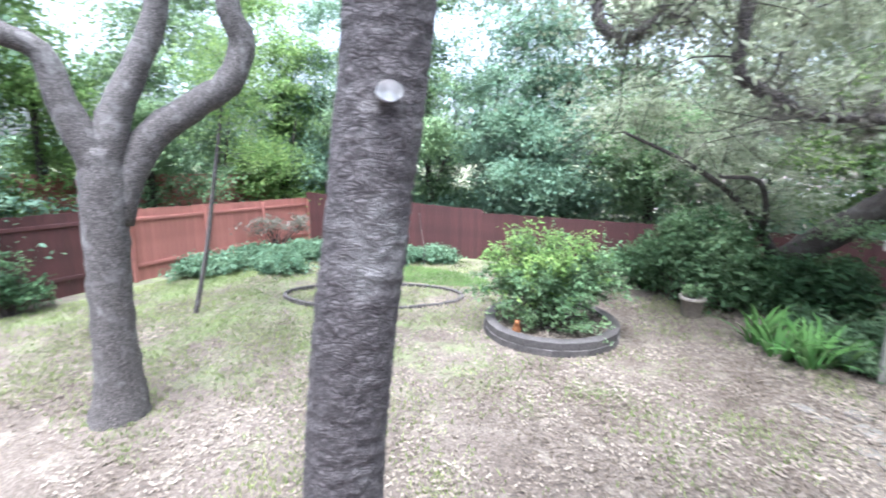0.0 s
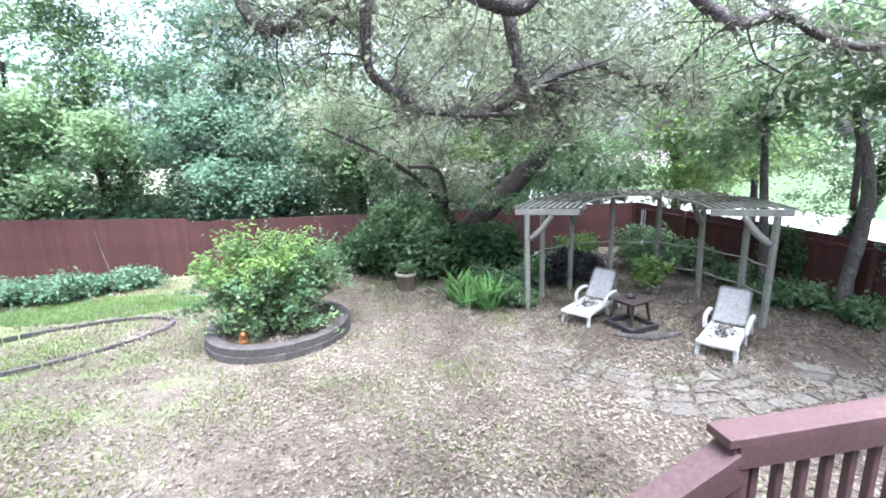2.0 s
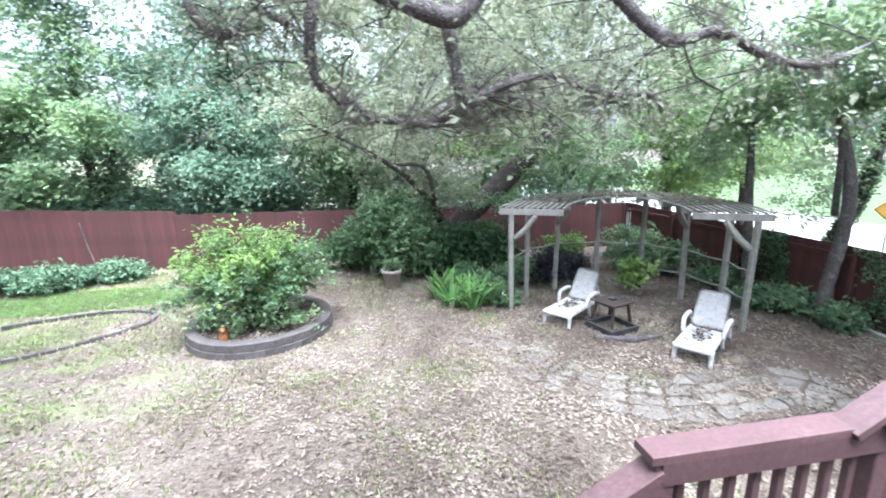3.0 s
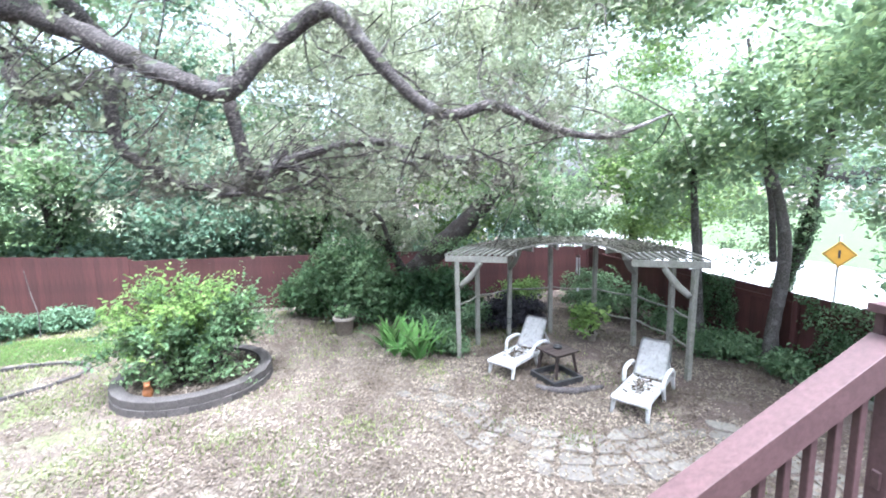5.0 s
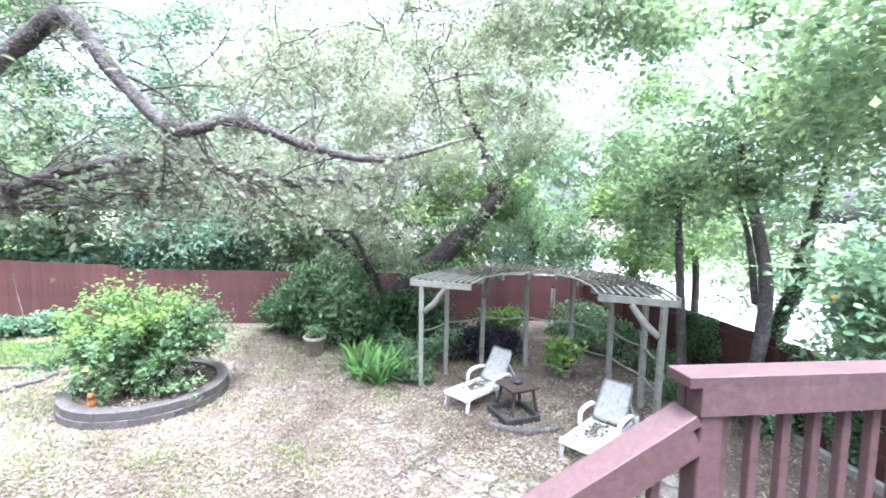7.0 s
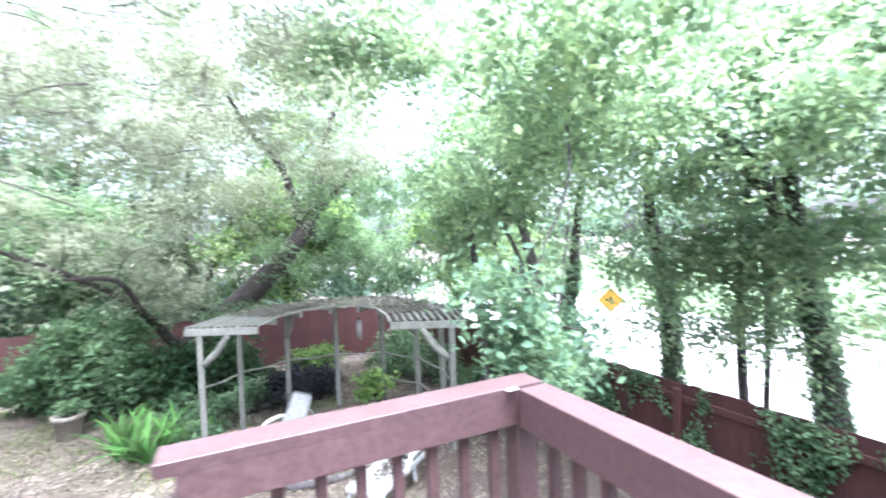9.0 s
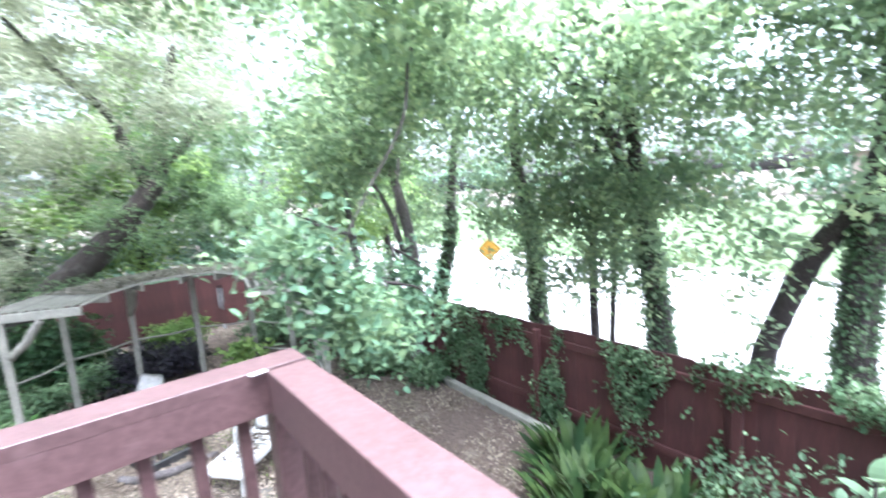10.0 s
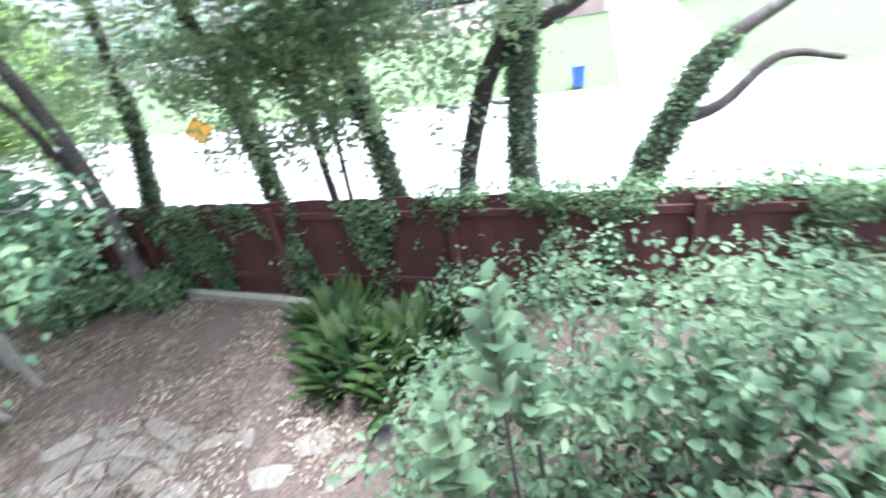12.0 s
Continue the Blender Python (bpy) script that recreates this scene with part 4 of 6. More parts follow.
# street trees outside the east fence, their trunks wrapped in ivy
STREET = [
    ([(10.8, 8.1, -0.4, 0.2), (10.8, 8.05, 0.6, 0.16), (10.8, 7.45, 2.3, 0.12), (10.8, 7.3, 3.3, 0.1), (10.9, 7.0, 5.5, 0.05)], 1),
    ([(10.8, 5.0, -0.4, 0.2), (10.8, 5.0, 0.9, 0.16), (10.8, 5.08, 2.5, 0.13), (10.7, 5.3, 4.0, 0.1), (10.8, 5.2, 5.8, 0.05)], 1),
    ([(10.8, 3.8, -0.4, 0.09), (10.8, 3.85, 1.55, 0.07), (10.8, 3.8, 3.2, 0.06), (10.8, 3.5, 5.2, 0.03)], 0),
    ([(10.8, 3.55, -0.4, 0.05), (10.8, 3.53, 0.8, 0.045), (10.8, 3.45, 2.5, 0.04), (10.7, 3.3, 4.2, 0.02)], 0),
    ([(10.8, 2.75, -0.4, 0.22), (10.8, 2.75, 0.84, 0.18), (10.8, 2.85, 1.8, 0.15), (10.8, 3.05, 3.1, 0.12), (10.8, 3.3, 5.2, 0.06)], 1),
    ([(10.8, 1.7, -0.4, 0.16), (10.8, 1.51, 1.0, 0.13), (10.8, 1.15, 2.15, 0.13), (10.8, 0.9, 2.65, 0.12), (10.9, 0.2, 4.0, 0.07)], 0),
    ([(10.8, 0.68, -0.4, 0.24), (10.8, 0.68, 1.0, 0.18), (10.8, 0.66, 2.1, 0.16), (10.8, 0.56, 3.0, 0.17), (10.8, 0.5, 4.2, 0.12), (10.8, 0.8, 6, 0.06)], 1),
    ([(10.8, -0.6, -0.4, 0.22), (10.8, -0.81, 0.85, 0.18), (10.8, -1.1, 1.55, 0.16), (10.8, -1.32, 2.1, 0.13), (10.8, -1.6, 2.45, 0.09), (10.9, -2.2, 2.8, 0.06), (11, -2.9, 3.2, 0.035)], 1),
]
for i, (L, ivy) in enumerate(STREET):
    x, y = L[0][0], L[0][1]
    t3 = L[-1]
    limbs = [L]
    if i == 6:
        limbs += [[(10.8, 0.56, 2.85, 0.1), (10.8, 0.2, 2.95, 0.09), (10.85, -0.3, 3.2, 0.07), (10.9, -1.2, 3.9, 0.04)]]
    if i == 7:
        limbs += [[(10.8, -1.1, 1.6, 0.09), (10.8, -1.6, 1.75, 0.07), (10.85, -2.1, 2.2, 0.05), (10.9, -2.7, 2.1, 0.03)]]
    zc = 3.9 if i < 6 else 5.4
    B = [(x + dx, t3[1] + dy, zc + dz, 1.25, 1.05, 0.8) for dx, dy, dz in ((0, -0.4, 0.9), (-0.3, 0.5, 0.2), (0, 0, 2.0), (-0.8, -0.7, 1.5), (-0.6, 0.6, 2.6))] + ([(x - 0.6, L[0][1] + 0.3, 3.1, 0.7, 0.8, 0.55), (x - 0.3, L[0][1] - 0.3, 2.3, 0.45, 0.5, 0.5), (x - 0.4, L[2][1] + 0.5, 2.7, 0.5, 0.6, 0.4), (x - 0.7, L[2][1] - 0.6, 3.2, 0.7, 0.7, 0.5), (x - 0.5, L[1][1] + 0.1, 1.7, 0.25, 0.35, 0.35)] if i < 6 else [])
    if i in (5, 6):
        B += [(10.4, 0.9 + dy, 4.0 + dz, 0.8, 0.8, 0.55) for dy, dz in ((0, 0.2), (-0.7, 0.7), (1.0, 0.0), (0.4, 1.0), (1.6, 1.5), (0.8, 1.7), (-0.2, 1.5))]
    e = tree("street_tree", "slim tree outside the fence, ivy up its trunk" if ivy else "slim dark bare-trunked tree outside the fence", (x, y, -0.35), limbs, B, (9500 if i in (5, 6) else 6500) if i < 7 else 0, 0.118, L_STREET, 300 + i, group="trees along the street", spread=0.17, clump_n=16,
             extra=(([(x - 0.5, y + dy, z, 0.5, 0.55, 0.4) for dy, z in ((0.4, 1.9), (-0.4, 2.2), (0.1, 2.7), (0.7, 2.8), (-0.7, 3.1))], 900, 0.1, L_STREET, {"spread": 0.14, "clump_n": 12, "shell": 0.3}),) if i < 5 else ())
    if ivy:
        rng = np.random.default_rng(400 + i)
        S = smooth_path(L[:5], 0.03)
        S = S[S[:, 2] < 2.9]
        k = rng.integers(0, len(S), 7000)
        d = rng.normal(size=(7000, 3))
        d /= np.linalg.norm(d, axis=1)[:, None]
        P = S[k, :3] + d * (S[k, 3] + np.abs(rng.normal(0, 0.045, 7000)))[:, None]
        part("ivy", quads_mesh("ivy", leaf_quads(P, rng, 0.052, 0.1, 0.8), L_IVY), e, "glossy ivy leaves", Matrix.Translation((-x, -y, 0.35)))

# leafy boughs that hang in over the deck corner
tree("overhanging_boughs", "drooping leafy bough of a street tree", (11.0, 2.75, -0.35),
     [[(11.0, 2.75, -0.4, 0.1), (10.93, 2.92, 2.0, 0.09), (10.2, 3.4, 4.4, 0.08), (8.8, 3.9, 5.4, 0.05), (7.7, 3.8, 5.2, 0.03), (6.95, 3.2, 4.6, 0.018), (6.4, 2.6, 3.9, 0.012), (5.8, 2.2, 3.35, 0.007), (5.5, 2.05, 3.0, 0.004)],
      [(9.2, 3.8, 5.2, 0.05), (8.4, 4.4, 5.1, 0.035), (7.6, 4.8, 5.1, 0.02), (6.8, 4.9, 5.4, 0.01)],
      [(6.2, 2.4, 3.6, 0.009), (6.1, 2.4, 3.0, 0.006), (5.9, 2.3, 2.6, 0.003)]],
     [(5.25, 2.0, 3.15, 0.26, 0.24, 0.2), (5.45, 2.0, 2.9, 0.26, 0.24, 0.2), (5.6, 2.1, 2.65, 0.28, 0.26, 0.18), (5.85, 2.3, 2.55, 0.28, 0.26, 0.18), (6.15, 2.5, 2.5, 0.28, 0.26, 0.18), (6.3, 2.6, 2.75, 0.26, 0.24, 0.18)],
     4200, 0.056, L_BOUGH, 41, M_BARK_DARK, extra=(([(6.6, 3.2, 4.9, 1.2, 1.1, 0.8), (7.6, 4.2, 4.6, 1.3, 1.2, 0.9), (8.4, 3.4, 4.8, 1.4, 1.2, 0.9), (9.0, 2.0, 4.6, 1.3, 1.3, 0.8), (6.0, 2.4, 5.6, 1.3, 1.2, 0.7), (6.9, 2.5, 5.0, 0.9, 0.8, 0.5), (6.7, 1.7, 5.0, 0.8, 0.7, 0.5), (7.4, 3.6, 5.8, 1.1, 1.0, 0.6), (8.8, 0.4, 5.0, 1.4, 1.4, 0.8), (5.9, 4.9, 5.8, 1.0, 0.9, 0.6), (5.2, 5.8, 5.9, 0.9, 0.9, 0.6)],
     20000, 0.1, L_STREET, {"spread": 0.17, "clump_n": 16, "shell": 0.2}),), spread=0.12, oval=True, shell=0.25)


# unseen house wall, added behind the deck to shade the near ground
tagged(new("unseen_house_wall", box_mesh("unseen_house_wall", 16.0, 0.25, 5.6, surface("wall_siding", (0.4, 0.37, 0.32), (0.5, 0.47, 0.42), 6, 0.8, 0.9, 0.2), 0.0, (-2.6, -2.55, 2.8))), "plain beige house wall, unseen, added to shade the yard", "wall", kind="structure")

part("worn_chip", box_mesh("worn_chip", 0.05, 0.022, 0.003, M_PLASTIC, 0.0), bpy.data.objects["deck_railing"], "bare pale chip on the cap board", pose(4.872, 1.262, CAP_Z + 0.0005, 0, 0, 12))


# ---- street beyond the east fence ----
tagged(new("road", box_mesh("road", 9.5, 120, 0.1, M_ROAD, 0.0, (17.2, 10, -0.33))), "pale sunlit concrete street", "street", kind="structure")
tagged(new("kerb", box_mesh("kerb", 0.16, 120, 0.22, M_CONCRETE, 0.02, (22.05, 10, -0.3))), "pale concrete kerb", "kerb", kind="structure")
_up = pose(22.13, 0, -0.25, 0, -5.2, 0)
_o = tagged(new("lawn", box_mesh("lawn", 16, 90, 0.14, M_LAWN, 0.0, (8, 10, 0))), "mown green front lawn rising across the street", "lawn", kind="structure")
_o.matrix_basis = _up
_o = tagged(new("driveway", box_mesh("driveway", 15.6, 3.6, 0.05, M_CONCRETE, 0.0, (7.9, -3.0, 0.06))), "pale concrete driveway rising to a garage", "driveway", kind="structure")
_o.matrix_basis = _up


def blade_mesh(name, bases, dirs, lengths, widths, material, rng, segs=5, arch=1.0, stand=0.6, round_tip=False):
    """Long leaves, each a bent strip; dirs: headings in radians; stand: how upright they start."""
    verts, faces = [], []
    for b, a, L, w in zip(bases, dirs, lengths, widths):
        h = np.array((math.cos(a), math.sin(a), 0.0))
        side = np.array((-math.sin(a), math.cos(a), 0.0))
        tilt = stand + rng.uniform(-0.15, 0.15)
        p = np.array(b, float)
        k0 = len(verts)
        tw = rng.uniform(-0.3, 0.3)
        for i in range(segs + 1):
            u = i / segs
            prof = (math.sin(math.pi * min(1, 0.12 + u * 0.88)) ** 0.6 if round_tip else (1 - u) ** 0.5 * min(1, 0.55 + u)) + 0.02
            s2 = side * math.cos(tw) + np.array((0, 0, math.sin(tw)))
            verts += [p - s2 * w * prof / 2, p + s2 * w * prof / 2]
            ang = tilt * math.pi / 2 - arch * u * 1.3
            p = p + (h * math.cos(ang) + np.array((0, 0, math.sin(ang)))) * L / segs
        for i in range(segs):
            q = k0 + 2 * i
            faces.append((q, q + 1, q + 3, q + 2))
    return mesh_from(name, verts, faces, material)


def bushy(name, label, base, blobs, n, size, leaf, seed, category="shrub", stems=10, group="", up=0.5, aspect=0.5, spread=0.1, oval=True, **kw):
    """A leafy plant: stems from its foot into its leaf clumps."""
    e = thing(name, label, category, base, 0, group)
    m = Matrix.Translation(-Vector(base))
    rng = np.random.default_rng(seed)
    P, c = clumps(rng, blobs, n, kw.get("clump_n", 18), spread, kw.get("shell", 0.45))
    P = P[P[:, 2] > base[2] + 0.02]
    part("foliage", oval_mesh("foliage", P, rng, size * 1.08, leaf, up, aspect) if oval else quads_mesh("foliage", leaf_quads(P, rng, size, up, aspect), leaf), e, "", m)
    v, f = [], []
    for q in c[:: max(1, len(c) // stems)][:stems]:
        s = np.array(base) + rng.normal(size=3) * (0.06, 0.06, 0)
        mid = (s + q) / 2 + np.array((0, 0, 0.12)) + rng.normal(size=3) * 0.05
        tube(v, f, [(s[0], s[1], base[2] - 0.03, 0.016), (*mid, 0.011), (*q, 0.005)], 5, 0.12, 0.1)
    tagged(part("stem", mesh_from("stem", v, f, M_BARK_DARK, True), e, "", m), kind="stuff")
    return e


# ---- pergola ----
PC = Vector((5.25, 7.25, 0))
POSTS = [(3.40, 8.20), (3.98, 8.87), (4.85, 9.29), (5.85, 9.22), (6.72, 8.80), (7.20, 7.98), (7.27, 6.98), (7.10, 6.27)]


def pergola():
    e = thing("pergola", "curved weathered grey wooden pergola with a slatted roof", "pergola", (5.25, 7.25, 0))
    m = Matrix.Translation(-PC)
    n = len(POSTS)
    zs = [2.0 + 0.13 * math.sin(math.pi * i / (n - 1)) for i in range(n)]
    inner, outer = [], []
    for i, (x, y) in enumerate(POSTS):
        d = (Vector((x, y, 0)) - PC)
        r = d.length
        d.normalize()
        lean = 0.01 * ((i * 7) % 5 - 2)
        part("post", beam_mesh("post", (x, y, -0.05), (x + lean, y - lean, zs[i]), 0.09, 0.09, M_GREYWOOD, 0.008), e, "", m)
        inn, out = PC + d * (r - 0.98), PC + d * (r + 0.26)
        inn.z = out.z = zs[i] + 0.06
        inner.append(inn)
        outer.append(out)
        part("rafter", beam_mesh("rafter", inn, out, 0.045, 0.12, M_GREYWOOD, 0.006), e, "", m)
        if i in (0, 2, 5, 7):
            a = Vector((x, y, zs[i] - 0.5)) - d * 0.03
            b = Vector((x, y, zs[i] - 0.01)) - d * 0.46
            k = (a + b) / 2 + Vector((0, 0, -0.05))
            part("brace", limbs_mesh("brace", [[(*a, 0.05), (*k, 0.065), (*b, 0.05)]], M_GREYWOOD, 8, 0.05, 0.25), e, "", m)
    for i in range(n - 1):
        for k in range(11):
            u = k / 10
            a, b = inner[i].lerp(outer[i], u), inner[i + 1].lerp(outer[i + 1], u)
            a.z, b.z = zs[i] + 0.135, zs[i + 1] + 0.135
            part("slat", beam_mesh("slat", a, b, 0.045, 0.022, M_GREYWOOD, 0.0), e, "", m)
        a, b = Vector((*POSTS[i], 0)), Vector((*POSTS[i + 1], 0))
        heights = (1.12,) if i < 4 else (1.12, 0.6)
        for h in heights:
            mid = (a + b) / 2
            part("side_pole", limbs_mesh("side_pole", [[(a.x, a.y, h, 0.02), (mid.x, mid.y, h - 0.03, 0.018), (b.x, b.y, h - 0.01, 0.02)]], M_GREYWOOD, 6, 0.1, 0.1), e, "", m)
    rng = np.random.default_rng(61)
    P = []
    for _ in range(5200):
        u = rng.uniform(0.9, n - 1.9)
        i = int(u)
        a, b = inner[i].lerp(inner[i + 1], u - i), outer[i].lerp(outer[i + 1], u - i)
        p = a.lerp(b, rng.uniform(0.02, 0.98))
        P.append((p.x, p.y, zs[i] + (zs[i + 1] - zs[i]) * (u - i) + 0.15 + rng.uniform(0, 0.025)))
    tagged(part("fallen_leaves", quads_mesh("fallen_leaves", leaf_quads(np.array(P), rng, 0.06, 2.4, 0.5), L_MOSS), e, "grey-brown leaves and twigs matted on the slats", m), kind="stuff")


pergola()


def wind_chime():
    e = thing("wind_chime", "wind chime of thin metal tubes hanging from the pergola", "wind chime", (6.18, 8.55, 2.08))
    mm = surface("chime_metal", (0.35, 0.36, 0.36), (0.5, 0.52, 0.52), 20, 0.35, 0.9, 0.05)
    part("cord", limbs_mesh("cord", [[(0, 0, 0.05, 0.003), (0, 0, -0.1, 0.003), (0, 0, -0.9, 0.003)]], M_DARKWOOD, 5, 0.2, 0), e)
    part("disc", limbs_mesh("disc", [[(0, 0, -0.14, 0.05), (0, 0, -0.16, 0.05)]], M_DARKWOOD, 14, 0.1, 0), e)
    for k in range(5):
        a = k * 1.2566
        x, y = 0.038 * math.cos(a), 0.038 * math.sin(a)
        part("tube", limbs_mesh("tube", [[(x, y, -0.18, 0.009), (x, y, -0.46 - 0.03 * k, 0.009)]], mm, 8, 0.1, 0), e)
    part("sail", box_mesh("sail", 0.05, 0.01, 0.08, mm, 0.003, (0, 0, -0.9)), e)


wind_chime()


# ---- chairs, table ----
def chaise(at, rz, label):
    """A white resin chaise: x runs from its foot to its head, raised back."""
    e = thing("chaise_longue", label, "chair", at, rz, "white chaises by the table")
    W, SEAT, H = 0.54, 0.98, 0.29
    for s in (-1, 1):
        me = beam_mesh("side_rail", (0.0, s * (W / 2 - 0.025), H - 0.03), (1.55, s * (W / 2 - 0.025), H - 0.03), 0.05, 0.075, M_PLASTIC, 0.015)
        part("side_rail", me, e)
        for x, lean in ((0.1, -0.05), (0.86, 0.05), (1.42, 0.06)):
            part("leg", limbs_mesh("leg", [[(x + lean, s * (W / 2 - 0.01), 0.0, 0.03), (x + lean * 0.4, s * (W / 2 - 0.02), 0.14, 0.034), (x, s * (W / 2 - 0.025), H - 0.02, 0.045)]], M_PLASTIC, 8, 0.05, 0.02), e)
        part("armrest", limbs_mesh("armrest", [[(0.66, s * (W / 2 + 0.015), H - 0.02, 0.034), (0.7, s * (W / 2 + 0.03), H + 0.14, 0.034), (0.84, s * (W / 2 + 0.035), H + 0.19, 0.036), (1.12, s * (W / 2 + 0.035), H + 0.17, 0.036), (1.24, s * (W / 2 + 0.03), H + 0.03, 0.026)]], M_PLASTIC, 10, 0.04, 0.0), e)
    part("foot_edge", beam_mesh("foot_edge", (0.02, -W / 2 + 0.01, H - 0.025), (0.02, W / 2 - 0.01, H - 0.025), 0.06, 0.07, M_PLASTIC, 0.02), e)
    for k in range(9):
        x = 0.1 + k * 0.098
        part("seat_slat", box_mesh("seat_slat", 0.075, W - 0.09, 0.018, M_PLASTIC, 0.006, (x, 0, H - 0.005 - 0.015 * math.sin(k / 8 * math.pi))), e)
    # raised back: a slightly domed panel with rounded top corners
    bm = bmesh.new()
    nx, ny = 12, 10
    grid = []
    for i in range(nx + 1):
        row = []
        v = i / nx
        for j in range(ny + 1):
            u = j / ny * 2 - 1
            half = (W / 2 - 0.015) * (1 - 0.05 * v)
            if v > 0.86:
                half *= math.sqrt(max(0.0, 1 - ((v - 0.86) / 0.14) ** 2 * 0.3))
            row.append(bm.verts.new((v * 0.66, u * half, 0.03 * (u * u) - 0.03 * math.sin(v * math.pi))))
        grid.append(row)
    for i in range(nx):
        for j in range(ny):
            bm.faces.new((grid[i][j], grid[i + 1][j], grid[i + 1][j + 1], grid[i][j + 1]))
    bmesh.ops.solidify(bm, geom=bm.faces[:], thickness=0.03)
    me = bpy.data.meshes.new("backrest")
    bm.to_mesh(me)
    bm.free()
    me.materials.append(M_PLASTIC)
    me.polygons.foreach_set("use_smooth", np.ones(len(me.polygons), dtype=bool))
    part("backrest", me, e, "", pose(1.0, 0, H, 0, -57, 0))
    part("back_prop", beam_mesh("back_prop", (1.5, -0.2, H - 0.02), (1.28, -0.2, H + 0.3), 0.03, 0.03, M_PLASTIC), e)
    part("back_prop", beam_mesh("back_prop", (1.5, 0.2, H - 0.02), (1.28, 0.2, H + 0.3), 0.03, 0.03, M_PLASTIC), e)
    rng = np.random.default_rng(int(at[0] * 100))
    n = 130
    P = np.column_stack([rng.normal(0.62, 0.2, n), rng.normal(0, 0.085, n), np.full(n, H + 0.02)])
    part("fallen_leaves", quads_mesh("fallen_leaves", leaf_quads(P, rng, 0.055, 3.0, 0.55), L_WET), e, "dark dry leaves strewn on the seat")
    return e


chaise((3.89, 7.1, 0.0), 37, "white resin chaise longue, raised back, leaf litter on the seat")
chaise((5.29, 5.31, 0.0), 38, "white resin chaise longue with raised back near the stone path")


def side_table():
    e = thing("side_table", "small square dark-stained wooden table with splayed legs", "table", (4.98, 7.02, 0), 18)
    for k in range(5):
        part("top_board", box_mesh("top_board", 0.56, 0.108, 0.025, M_DARKWOOD, 0.004, (0, -0.226 + 0.113 * k, 0.475)), e)
    for sx in (-1, 1):
        for sy in (-1, 1):
            part("leg", beam_mesh("leg", (sx * 0.25, sy * 0.25, 0), (sx * 0.19, sy * 0.19, 0.465), 0.045, 0.045, M_DARKWOOD), e)
        part("apron", beam_mesh("apron", (sx * 0.19, -0.19, 0.43), (sx * 0.19, 0.19, 0.43), 0.02, 0.06, M_DARKWOOD), e)
    for sy in (-1, 1):
        part("apron", beam_mesh("apron", (-0.18, sy * 0.19, 0.43), (0.18, sy * 0.19, 0.43), 0.02, 0.06, M_DARKWOOD), e)


side_table()


def ashtray():
    e = thing("ashtray", "small black dish on the table", "dish", (5.0, 7.05, 0.49))
    bm = bmesh.new()
    prof = [(0.0, 0.004), (0.06, 0.004), (0.085, 0.035), (0.095, 0.035), (0.075, 0.0), (0.0, 0.0)]
    rings = [[bm.verts.new((r * math.cos(a), r * math.sin(a), z)) for a in np.linspace(0, 2 * math.pi, 16, endpoint=False)] for r, z in prof[1:5]]
    for A, B in zip(rings, rings[1:]):
        for j in range(16):
            bm.faces.new((A[j], A[(j + 1) % 16], B[(j + 1) % 16], B[j]))
    bm.faces.new(rings[0][::-1])
    bm.faces.new(rings[-1])
    me = bpy.data.meshes.new("bowl")
    bm.to_mesh(me)
    bm.free()
    me.materials.append(M_BLACK)
    part("bowl", me, e)


ashtray()


def fire_tray():
    e = thing("fire_tray", "low square black metal frame on the ground under the table", "tray", (4.86, 6.8, 0), 14)
    part("base", box_mesh("base", 0.6, 0.6, 0.02, M_BLACK, 0.004, (0, 0, 0.02)), e)
    for s in (-1, 1):
        part("rim", box_mesh("rim", 0.66, 0.05, 0.13, M_BLACK, 0.008, (0, s * 0.305, 0.065)), e)
        part("rim", box_mesh("rim", 0.05, 0.56, 0.13, M_BLACK, 0.008, (s * 0.305, 0, 0.065)), e)


fire_tray()
e = thing("log", "bent weathered log lying on the ground", "log", (4.83, 6.22, 0))
part("wood", limbs_mesh("wood", [[(-0.45, 0.32, 0.05, 0.045), (-0.25, 0.1, 0.06, 0.055), (0.05, -0.02, 0.065, 0.06), (0.35, 0.0, 0.06, 0.05), (0.62, 0.04, 0.05, 0.035)]], M_BARK, 12, 0.04, 0.25), e)


# ---- planter ring and its shrub ----
RC, RR = Vector((-1.55, 8.22, 0)), 1.3


